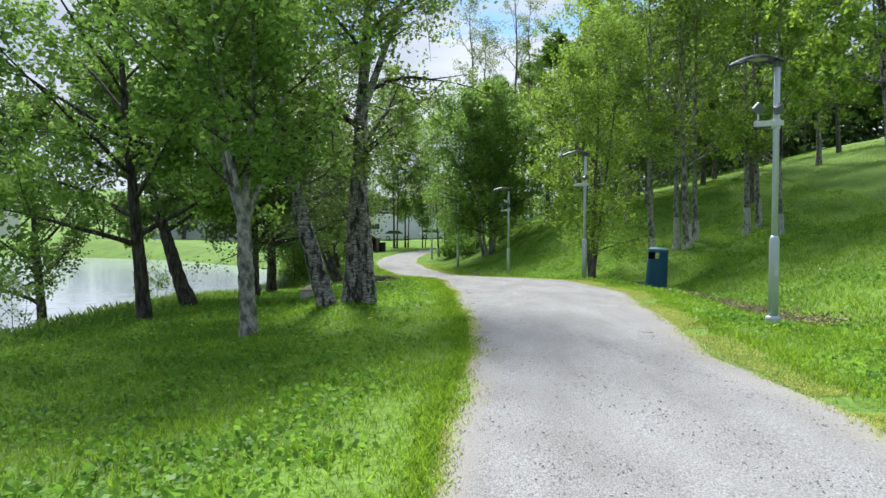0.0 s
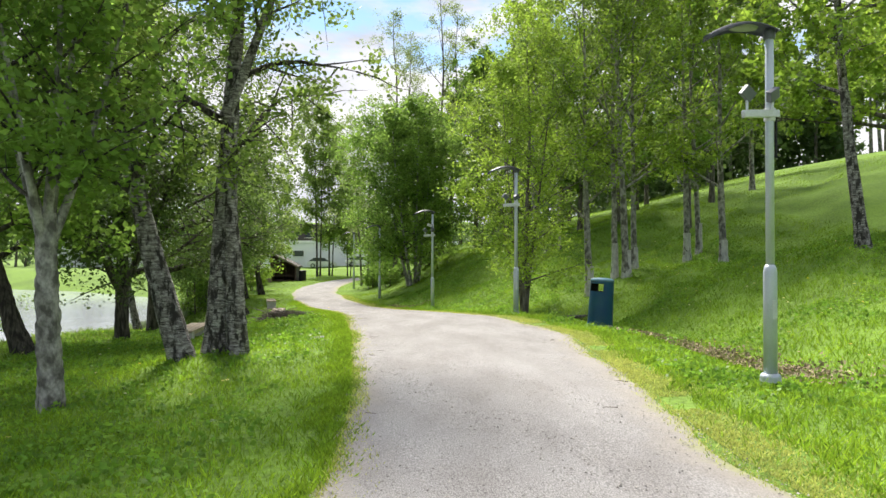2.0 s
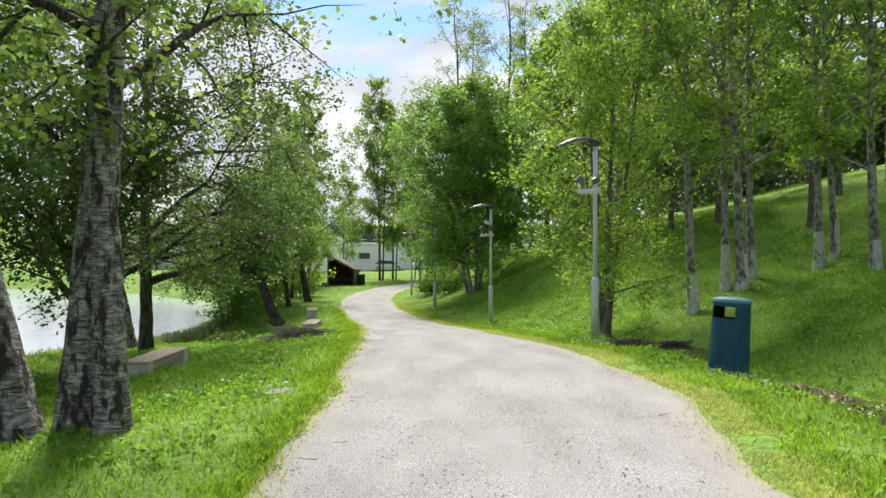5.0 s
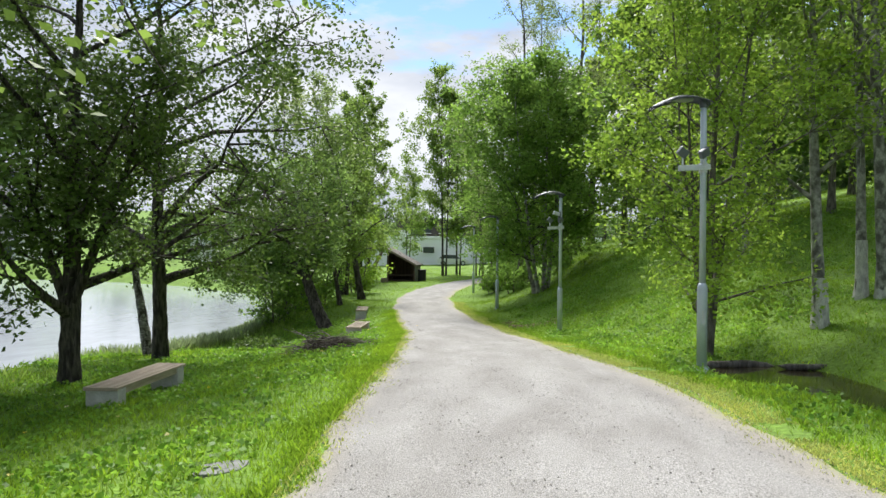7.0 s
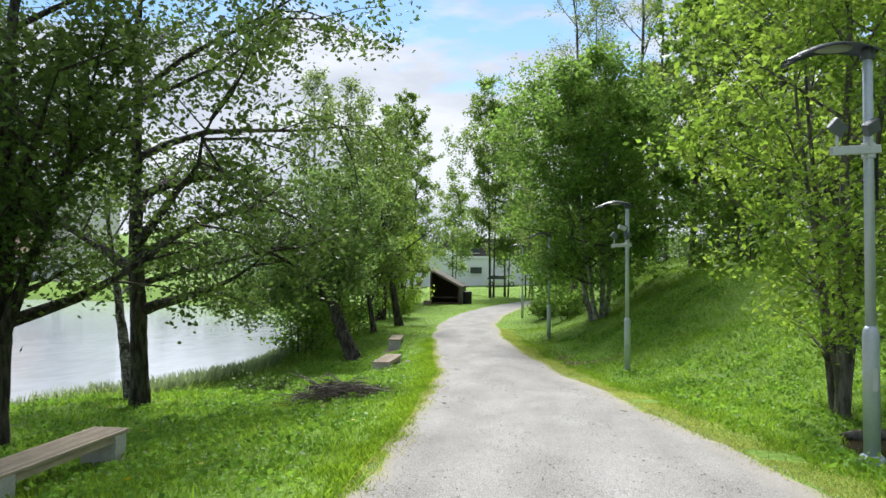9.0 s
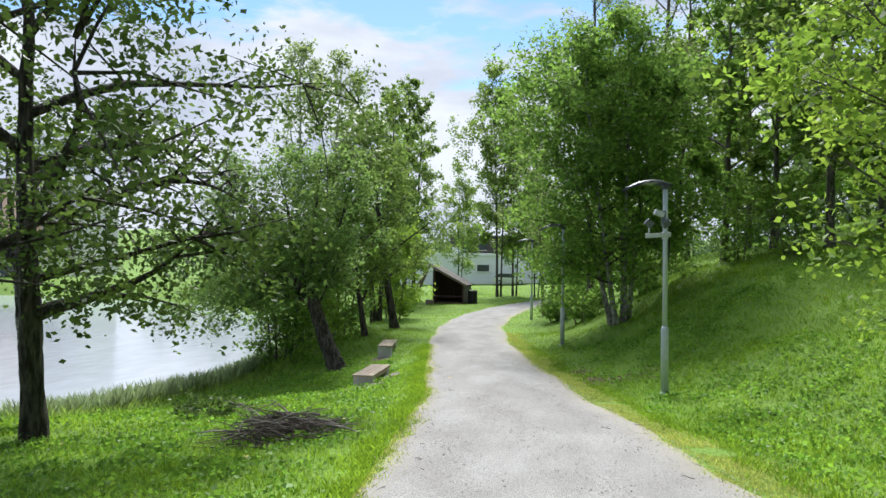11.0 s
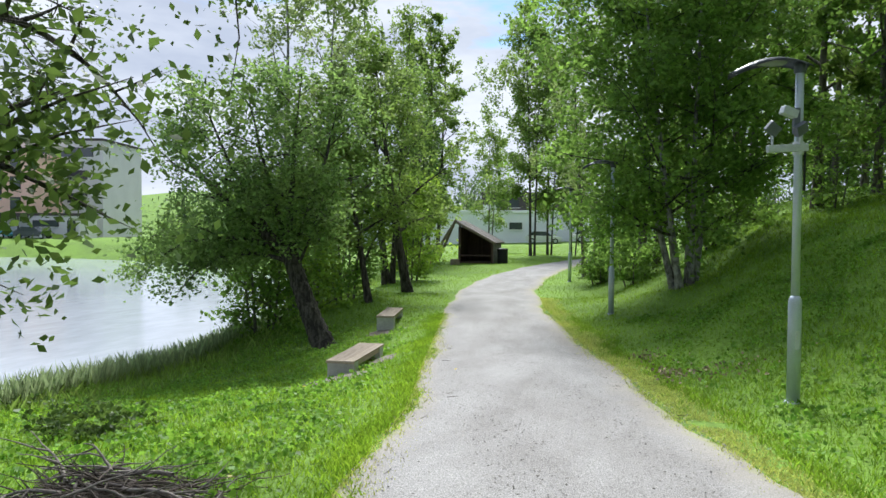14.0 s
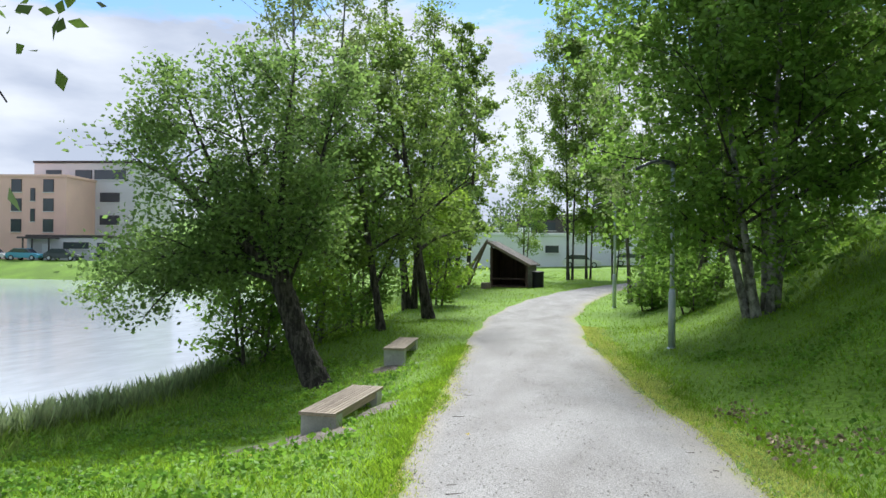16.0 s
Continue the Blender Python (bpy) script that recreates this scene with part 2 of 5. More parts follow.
M_SHED_ROOF = material("weathered_roof_board", (0.20, 0.18, 0.165), 0.85, 0.25, 5.0, 40.0, 0.4, stretch=(3, 0.6, 3), objvary=0.25, distance=0.01)
M_LOG = material("peeled_log", (0.24, 0.19, 0.15), 0.85, 0.25, 6.0, 40.0, 0.4, stretch=(3, 3, 0.6), distance=0.01)
M_GREY_WALL = material("grey_render", (0.62, 0.60, 0.62), 0.9, 0.06, 0.4, 12.0, 0.1)
M_PINK_WALL = material("beige_render", (0.80, 0.53, 0.44), 0.9, 0.06, 0.4, 12.0, 0.1)
M_WHITE_WALL = material("pale_cladding", (0.78, 0.79, 0.81), 0.8, 0.06, 0.5, 12.0, 0.1)
M_BRICK_RED = material("rust_red_cladding", (0.30, 0.10, 0.075), 0.85, 0.1, 0.5, 12.0, 0.1)
M_ROOF_DARK = material("dark_roof", (0.07, 0.06, 0.06), 0.8, 0.15, 1.0, 14.0, 0.1)
M_CAR_BLUE = material("light_blue_car_paint", (0.10, 0.33, 0.46), 0.25, 0.04, 2.0, 20.0, 0.0, spec=0.6)
M_CAR_DARK = material("dark_car_paint", (0.06, 0.07, 0.085), 0.25, 0.04, 2.0, 20.0, 0.0, spec=0.6)
M_CAR_WHITE = material("white_car_paint", (0.70, 0.70, 0.70), 0.25, 0.04, 2.0, 20.0, 0.0, spec=0.6)
M_RUBBER = material("tyre_rubber", (0.02, 0.02, 0.02), 0.8, 0.1, 6.0, 40.0, 0.1)
# Dark alder leaf: the shade of backlit crowns is put into its colour.
M_LEAF_ALDER_SHADED = leaf_material("leaf_alder_shaded", (0.085, 0.14, 0.028), (0.06, 0.105, 0.022), 0.38)
M_FARLEAF = leaf_material("far_leaf", (0.085, 0.14, 0.04), (0.06, 0.105, 0.035), 0.35)


def glass_material(name, colour, rough):
    m = material(name, colour, rough, 0.1, 1.0, 8.0, 0.0, spec=0.7)
    return m


M_WINDOW = glass_material("window_glass", (0.05, 0.06, 0.075), 0.12)


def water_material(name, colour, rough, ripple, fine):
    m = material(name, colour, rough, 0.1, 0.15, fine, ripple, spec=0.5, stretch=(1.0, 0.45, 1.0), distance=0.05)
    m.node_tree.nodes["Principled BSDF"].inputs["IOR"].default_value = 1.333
    return m


# Pale base colour paints in part of the lake's sky reflection.
M_WATER = water_material("lake_water_sky_tint", (0.38, 0.41, 0.455), 0.12, 0.20, 2.2)
M_POOL = water_material("ditch_water", (0.035, 0.028, 0.014), 0.08, 0.05, 5.0)

# ---- plan of the ground ----
PATH_Y = [-60, -15, 0, 5, 8, 10.5, 13, 16, 20, 23, 27, 30, 34, 38, 43.5, 49, 55, 62, 70, 77, 85, 95, 120]
PATH_L = [-6, -1, -0.2, 0.0, 0.33, 0.4, 0.3, 0.2, -0.1, -0.35, -0.9, -1.3, -2.2, -3.0, -4.1, -4.8, -4.9, -4.2, -2.6, -0.5, 3, 9, 26]
PATH_R = [-2.6, 2.4, 3.2, 3.25, 3.3, 3.6, 3.95, 4.35, 3.85, 3.25, 2.45, 1.75, 1.0, 0.05, -1.1, -1.9, -2.0, -1.5, -0.2, 2.5, 7, 14, 32]
LEVEL_Y = [-60, 5, 15, 20, 25, 30, 35, 40, 50, 65, 90]
LEVEL_Z = [0.12, 0.12, 0.12, 0.08, -0.2, -0.52, -0.78, -0.86, -0.80, -0.66, -0.6]
WATER_Z = -2.0
LAKE = np.array([(-14, -90), (-13, 0), (-12.6, 21), (-11.9, 27), (-11.0, 31.5), (-10.3, 35), (-9.6, 38), (-10.6, 45), (-13, 56), (-19, 65), (-30, 76), (-43, 83), (-60, 87),
                 (-76, 84), (-80, 68), (-76, -90)], dtype=float)


def smooth(a, b, v):
    s = np.clip((v - a) / (b - a), 0, 1)
    return s * s * (3 - 2 * s)


def lake_distance(x, y):
    """Distance to the lake's shore, negative on the water."""
    best, inside = np.full(x.shape, 1e9), np.zeros(x.shape, bool)
    for (ax, ay), (bx, by) in zip(LAKE, np.roll(LAKE, -1, axis=0)):
        dx, dy = bx - ax, by - ay
        s = np.clip(((x - ax) * dx + (y - ay) * dy) / (dx * dx + dy * dy), 0, 1)
        best = np.minimum(best, np.hypot(x - ax - s * dx, y - ay - s * dy))
        cross = (ay > y) != (by > y)
        inside ^= cross & (x < dx * (y - ay) / (dy if dy else 1e-9) + ax)
    return np.where(inside, -best, best)


def path_edges(y):
    return np.interp(y, PATH_Y, PATH_L), np.interp(y, PATH_Y, PATH_R), np.interp(y, LEVEL_Y, LEVEL_Z)


def waves(x, y):
    return (np.sin(x * 1.7 + 0.6 * np.sin(y * 0.9)) * np.cos(y * 1.3 + 0.5 * np.sin(x * 1.1)) * 0.03
            + np.sin(x * 4.1 + y * 2.3) * np.cos(y * 3.7 - x * 1.9) * 0.012 + np.sin(x * 0.43 + 1.0) * np.sin(y * 0.37) * 0.05)


def height(x, y):
    """Height of the ground at x, y (arrays)."""
    x, y = np.asarray(x, float), np.asarray(y, float)
    xl, xr, z = path_edges(y)
    u, v = x - xr, xl - x
    # hillside
    toe = 3.2 - 2.5 * smooth(25, 33, y)
    up = np.maximum(u - toe, 0)
    hollow = smooth(20, 25, y) * (1 - smooth(33, 38, y))
    bank = (0.30 + 0.13 * smooth(31, 40, y)) * (1 - 0.16 * hollow)
    rise = np.where(up < 6, bank * up * np.minimum(1, 0.35 - 0.12 * smooth(33, 41, y) + up / (4.0 + 2.6 * smooth(33, 41, y))), bank * 6 + (0.24 - 0.12 * hollow) * np.minimum(up - 6, 3) + (0.24 + 0.08 * hollow) * np.maximum(up - 9, 0))
    rise = np.where(up > 34, bank * 6 + 0.24 * 28 + 0.10 * (up - 34), rise)
    rise = np.minimum(rise, 22) * (1 - 0.75 * smooth(66, 110, y))
    ditch = -0.28 * np.exp(-((u - 2.6) / 1.0) ** 2) * smooth(8, 13, y) * (1 - smooth(20, 24, y))
    pool = -0.62 * np.exp(-(((x - 6.5) / 1.7) ** 2 + ((y - 23.2) / 2.2) ** 2) ** 2)
    lumps = 0.09 * np.sin(x * 1.25 + 1.4 * np.sin(y * 0.6)) * np.sin(y * 1.05 + 0.7 * np.sin(x * 0.8)) + 0.05 * np.sin(x * 2.3 - y * 1.7)
    right = rise + ditch + lumps * smooth(2.5, 5.0, u - toe + 2.5) * (1 - smooth(40, 50, y))
    # lakeside
    fall = 0.15 * (1 - 0.95 * smooth(37, 45, y))
    left = -fall * (np.clip(v, 0, 4) + (0.15 + 0.85 * smooth(27, 34, y)) * np.clip(v - 4, 0, 9)) - 0.10 * np.clip(v, 0, 2.2) * np.exp(-((y - 34.5) / 3.0) ** 2) + 0.22 * np.exp(-(((x + 2.1) / 1.5) ** 2 + ((y - 14.7) / 1.5) ** 2))
    land = z + np.where(u > 0, right, np.where(v > 0, left, -0.03)) + waves(x, y) * smooth(0.0, 1.2, np.maximum(u, v))
    far = (x < -32) | (y > 132)
    flat = np.maximum(smooth(22, 40, -x), smooth(95, 130, y))
    away = np.hypot(x, y - 40)
    hills = 38 * smooth(230, 700, away) * (0.65 + 0.35 * np.sin(x * 0.011 + 1.3) * np.cos(y * 0.008)) + 12 * smooth(170, 300, away) * np.sin(x * 0.023) * np.sin(y * 0.019)
    land = land * (1 - flat) + np.maximum(hills, 0) * np.where(far | (y < -80), 1.0, smooth(60, 200, away))
    d = lake_distance(x, y)
    shore = np.where(d > 0, WATER_Z + 0.05 + 0.34 * d, WATER_Z - 0.02 + np.maximum(0.35 * d, -1.6))
    return np.where((d > 0) & ~far, np.maximum(np.minimum(land, shore), WATER_Z + 0.06 + 0.05 * d), np.minimum(land, shore)) + np.where(far, 0, pool)


def ground_z(x, y):
    return float(height(np.array([x]), np.array([y]))[0])


# ---- mesh helpers ----
def mesh_from(name, verts, faces, mat, smooth_shade=False):
    """A mesh from vertex and face arrays; faces all of one size, or a list."""
    me = bpy.data.meshes.new(name)
    verts = np.asarray(verts, np.float32)
    if isinstance(faces, np.ndarray):
        k, nf = faces.shape[1], len(faces)
        me.vertices.add(len(verts))
        me.vertices.foreach_set("co", verts.ravel())
        me.loops.add(nf * k)
        me.loops.foreach_set("vertex_index", faces.astype(np.int32).ravel())
        me.polygons.add(nf)
        me.polygons.foreach_set("loop_start", np.arange(0, nf * k, k, dtype=np.int32))
        me.update(calc_edges=True)
    else:
        me.from_pydata(verts.tolist(), [], faces)
    if smooth_shade:
        me.polygons.foreach_set("use_smooth", np.ones(len(me.polygons), bool))
    me.materials.append(mat)
    return me


def child(ob, parent, label=""):
    ob.parent = parent
    if label:
        ob["label"] = label
    return ob


def part(name, bm, mat, parent=None, label="", smooth_shade=False):
    """Links a bmesh as one mesh object under a thing or a part."""
    me = bpy.data.meshes.new(name)
    if smooth_shade:
        for f in bm.faces:
            f.smooth = True
    bm.to_mesh(me)
    bm.free()
    me.materials.append(mat)
    ob = new(name, me)
    return child(ob, parent, label) if parent else ob


def thing(name, m, label, category, group=""):
    ob = new(name)
    ob.empty_display_size = 0.2
    ob.matrix_world = m
    return tagged(ob, label, category, group)


def box(bm, sx, sy, sz, m=None, bevel=0.0):
    """A box of those sizes about its own centre, bevelled."""
    made = bmesh.ops.create_cube(bm, size=1.0, matrix=(m or Matrix()) @ Matrix.Diagonal((sx, sy, sz, 1)))
    if bevel:
        edges = list({e for v in made["verts"] for e in v.link_edges})
        bmesh.ops.bevel(bm, geom=edges, offset=bevel, segments=2, affect="EDGES", profile=0.6)
    return bm


def boxed(sx, sy, sz, m=None, bevel=0.0):
    return box(bmesh.new(), sx, sy, sz, m, bevel)


def lathe(profile, steps=24, m=None):
    """A solid turned about z from (radius, z) pairs."""
    bm = bmesh.new()
    rings = []
    for r, z in profile:
        rings.append([bm.verts.new((r * math.cos(2 * math.pi * i / steps), r * math.sin(2 * math.pi * i / steps), z)) for i in range(steps)])
    for a, b in zip(rings, rings[1:]):
        for i in range(steps):
            bm.faces.new((a[i], a[(i + 1) % steps], b[(i + 1) % steps], b[i]))
    bm.faces.new(list(reversed(rings[0])))
    bm.faces.new(rings[-1])
    if m:
        bmesh.ops.transform(bm, matrix=m, verts=bm.verts)
    return bm


def rod(bm, a, b, r0, r1, steps=8):
    a, b = Vector(a), Vector(b)
    made = bmesh.ops.create_cone(bm, cap_ends=True, segments=steps, radius1=r0, radius2=r1, depth=(b - a).length,
                                 matrix=Matrix.Translation((a + b) / 2) @ (b - a).to_track_quat("Z", "Y").to_matrix().to_4x4())
    return made


class Tubes:
    """Collects tapered tubes along lines of points."""

    def __init__(self):
        self.v, self.f, self.n = [], [], 0

    def add(self, pts, radii, steps=6, rough=0.0, rng=None):
        pts, radii = np.asarray(pts, float), np.asarray(radii, float)
        tang = np.gradient(pts, axis=0)
        tang /= np.linalg.norm(tang, axis=1, keepdims=True) + 1e-9
        ref = np.where(np.abs(tang[:, 2:3]) > 0.9, np.array([[1.0, 0, 0]]), np.array([[0, 0, 1.0]]))
        if abs(tang[:, 2]).mean() > 0.75:
            ref = np.tile(np.array([[1.0, 0, 0]]), (len(pts), 1))
        elif abs(tang[:, 2]).max() > 0.9:
            ref = np.tile(np.array([[0.3, 0.9, 0.1]]), (len(pts), 1))
        s = np.cross(tang, ref)
        s /= np.linalg.norm(s, axis=1, keepdims=True) + 1e-9
        w = np.cross(s, tang)
        a = np.linspace(0, 2 * np.pi, steps, endpoint=False)
        rr = radii[:, None] * np.ones((1, steps))
        if rough:
            rr = rr * (1 + rough * (rng.random(rr.shape) - 0.5))
        ring = pts[:, None, :] + rr[:, :, None] * (np.cos(a)[None, :, None] * s[:, None, :] + np.sin(a)[None, :, None] * w[:, None, :])
        k = len(pts)
        idx = self.n + np.arange(k * steps).reshape(k, steps)
        nxt = np.roll(idx, -1, axis=1)
        self.v.append(ring.reshape(-1, 3))
        self.f.append(np.stack([idx[:-1], nxt[:-1], nxt[1:], idx[1:]], axis=-1).reshape(-1, 4))
        self.n += k * steps

    def mesh(self, name, mat):
        return mesh_from(name, np.concatenate(self.v), np.concatenate(self.f), mat, True)


def leaf_cloud(centres, size, rng, droop=0.35, long=1.7, three=False):
    """Folded four-cornered leaves (or three-cornered ones, far off) about the given points."""
    n = len(centres)
    d = rng.normal(size=(n, 3))
    d[:, 2] = d[:, 2] * 0.6 - droop
    d /= np.linalg.norm(d, axis=1, keepdims=True)
    s = np.cross(d, rng.normal(size=(n, 3)))
    s /= np.linalg.norm(s, axis=1, keepdims=True) + 1e-9
    nrm = np.cross(d, s)
    k = size * (0.6 + 0.8 * rng.random((n, 1)))
    w = k / long
    if three:
        verts = np.stack([centres + d * k * 0.5, centres - d * k * 0.4 + s * w * 0.75, centres - d * k * 0.4 - s * w * 0.75], axis=1)
        return verts.reshape(-1, 3), np.arange(n * 3).reshape(n, 3)
    verts = np.stack([centres - d * k * 0.5, centres + s * w * 0.5 + nrm * w * 0.15, centres + d * k * 0.5, centres - s * w * 0.5 + nrm * w * 0.15], axis=1)
    return verts.reshape(-1, 3), np.arange(n * 4).reshape(n, 4)


def bend(start, way, length, steps, rng, wobble, lift):
    """A wandering line of points from start: lift bends it up (or down)."""
    p, out = np.array(start, float), [np.array(start, float)]
    d = np.array(way, float) / np.linalg.norm(way)
    for i in range(steps):
        d = d + rng.normal(size=3) * wobble + np.array([0, 0, lift])
        d /= np.linalg.norm(d)
        p = p + d * length / steps
        out.append(p.copy())
    return np.array(out)


def tree(name, label, x, y, stems, bark, leaf, seed, crown_from=0.3, spread=0.42, limbs=16, leaves=9000, leaf_size=0.10, rise_limb=0.55, droop=0.0, category="tree", clump=0.22, group="", shape=0.5, twigs=6, sink=0.25, limb_bark=None, drop=None, blossom=0, stout=0.55):
    """A tree whose stems (offset x, y, lean x, lean y, height, radius; start height, bluntness, leafiness, sag, limb length) carry wandering limbs, twigs and leaves."""
    rng = np.random.default_rng(seed)
    base = drop if drop is not None else ground_z(x, y)
    top = thing(name, pose(x, y, base), label, category, group)
    pts_all, weight = [], []
    for spec in stems:
        ox, oy, lx, ly, h, r = spec[:6]
        start, blunt = (spec[6] if len(spec) > 6 else -sink), (spec[7] if len(spec) > 7 else 0.08)
        leafy, sag, short = (spec[8] if len(spec) > 8 else 1.0), (spec[9] if len(spec) > 9 else 0.0), (spec[10] if len(spec) > 10 else 1.0)
        n = 40 if spec[5] > 0.14 and y < 45 and abs(x) < 9 else 14
        s = np.linspace(0, 1, n)
        wob = np.cumsum(rng.normal(size=(n, 2)) * 0.012 * h / 3 * (14 / n) ** 0.5, axis=0)
        bow = s - 0.25 * s * s if abs(lx) + abs(ly) > 0.15 * h else s
        line = np.stack([ox + lx * bow + wob[:, 0] * s, oy + ly * bow + wob[:, 1] * s, start + (h - (start if start < 0 else 0)) * s - sag * s * s], axis=1)
        rad = r * (1 - (1 - blunt) * s ** 0.9) * (1 + (0.34 if start < 0 else 0.1) * np.exp(-s * h / 0.22))
        tb = Tubes()
        tb.add(line, rad, 18 if n > 20 else 12 if r > 0.09 else 8, 0.22 if n > 20 else 0.16, rng)
        child(new("trunk", tb.mesh("trunk", bark)), top)
        turn, reach = rng.random() * 6.28, math.hypot(h, lx, ly) if start > 0 else h
        for i in range(limbs if blunt < 0.3 else 0):
            f = crown_from + (1 - crown_from) * (i + 0.5 * rng.random()) / limbs
            at = np.array([np.interp(f, s, line[:, k]) for k in range(3)])
            g = (f - crown_from) / (1 - crown_from)
            prof = (np.sin(np.pi * min(1, (g * (1 - shape * 0.5) + 0.22)))) ** 0.8
            ln = max(0.35, short * spread * reach * prof * (0.7 + 0.6 * rng.random()))
            turn += 2.4 + rng.normal() * 0.3
            el = rise_limb + 0.55 * g + rng.normal() * 0.1
            way = np.array([np.cos(turn), np.sin(turn), el])
            limb = bend(at, way, ln, 7, rng, 0.09, -droop * 0.12 + 0.02)
            r0 = np.interp(f, s, rad) * stout
            limb_t = Tubes()
            limb_t.add(limb, np.linspace(r0, 0.006, 8), 5)
            pts_all.append(limb[3:])
            weight.append(np.full(5, 0.5 * leafy))
            for j in range(twigs):
                q = limb[2 + int(rng.random() * 5.9)]
                dirn = rng.normal(size=3) + (limb[-1] - limb[0]) / ln * 0.9
                dirn[2] = dirn[2] * 0.7 + 0.15 - droop * 0.6
                tw = bend(q, dirn, ln * (0.28 + 0.3 * rng.random()), 3, rng, 0.14, -droop * 0.2)
                limb_t.add(tw, np.linspace(max(0.004, r0 * 0.28), 0.003, 4), 3)
                pts_all.append(tw[1:])
                weight.append(np.full(3, leafy))
            child(new("limb", limb_t.mesh("limb", limb_bark or bark)), top)
    pts, weight = np.concatenate(pts_all), np.concatenate(weight)
    # leaves sit in bunches along the twigs, with gaps between
    distant = y > 50 or x > 12
    leaves = int(leaves * (0.60 if distant else 0.78))
    bunches = max(60, leaves // 20)
    pick = rng.choice(len(pts), bunches, p=weight / weight.sum())
    seat = pts[pick] + rng.normal(size=(bunches, 3)) * clump * np.array([0.8, 0.8, 0.65])
    per = rng.integers(0, bunches, leaves)
    at = seat[per] + rng.normal(size=(leaves, 3)) * clump * 0.55
    at[:, 2] = np.maximum(at[:, 2], 0.15)
    v, fc = leaf_cloud(at, leaf_size * (1.38 if distant else 1.22), rng, three=distant)
    child(new("crown", mesh_from("crown", v, fc, leaf)), top)
    if blossom:
        far_out = np.argsort(-np.hypot(seat[:, 0], seat[:, 1]) - 0.2 * seat[:, 2])[:blossom * 5]
        heads = seat[rng.choice(far_out, blossom)] + np.array([0, 0, 0.08])
        at = heads[rng.integers(0, blossom, blossom * 14)] + rng.normal(size=(blossom * 14, 3)) * np.array([0.045, 0.045, 0.015])
        v, fc = leaf_cloud(at, 0.035, rng, 0.0, 1.2)
        child(new("blossom", mesh_from("blossom", v, fc, M_BLOSSOM)), top, "small creamy white flower heads")
    return top


def blades(xs, ys, rng, tall, width, lean=0.5, lift=0.0, simple=False):
    """Bent grass blades, two triangles each, at the given places."""
    n = len(xs)
    z = height(xs, ys) + lift
    a, b = rng.random(n) * 6.283, rng.random(n) * 6.283
    t = tall * (0.55 + 0.9 * rng.random(n))
    w = width * (0.7 + 0.6 * rng.random(n))
    base = np.stack([xs, ys, z - 0.01], axis=1)
    side = np.stack([np.cos(a) * w, np.sin(a) * w, np.zeros(n)], axis=1)
    over = np.stack([np.cos(b) * t * lean, np.sin(b) * t * lean, np.zeros(n)], axis=1) * rng.random((n, 1))
    up = np.zeros((n, 3))
    up[:, 2] = t
    if simple:
        return np.stack([base - side, base + side, base + up + over], axis=1).reshape(-1, 3), np.arange(n * 3).reshape(n, 3)
    v = np.stack([base - side, base + side, base + up * 0.6 + over * 0.35 + side * 0.6, base + up + over], axis=1)
    return v.reshape(-1, 3), np.arange(n * 4).reshape(n, 4)


# ---- ground, path and water ----
def axis(fine_from, fine_to, step, lo, hi):
    core = np.arange(fine_from, fine_to + 1e-6, step)
    def grow(edge, end, sign):
        out, s, p = [], step, edge
        while sign * (end - p) > 0:
            s *= 1.16
            p += sign * s
            out.append(p)
        return out
    return np.array(sorted(grow(fine_from, lo, -1)) + core.tolist() + grow(fine_to, hi, 1))


def build_ground():
    gx, gy = axis(-17, 18, 0.3, -1500, 1500), axis(-5, 78, 0.35, -900, 2200)
    X, Y = np.meshgrid(gx, gy)
    Z = height(X.ravel(), Y.ravel())
    v = np.stack([X.ravel(), Y.ravel(), Z], axis=1)
    idx = np.arange(len(gx) * len(gy)).reshape(len(gy), len(gx))
    f = np.stack([idx[:-1, :-1], idx[:-1, 1:], idx[1:, 1:], idx[1:, :-1]], axis=-1).reshape(-1, 4)
    tagged(new("ground", mesh_from("ground", v, f, M_GRASS_GROUND, True)), "green grassy parkland sloping from a hillside to a lake", "ground", kind="structure")


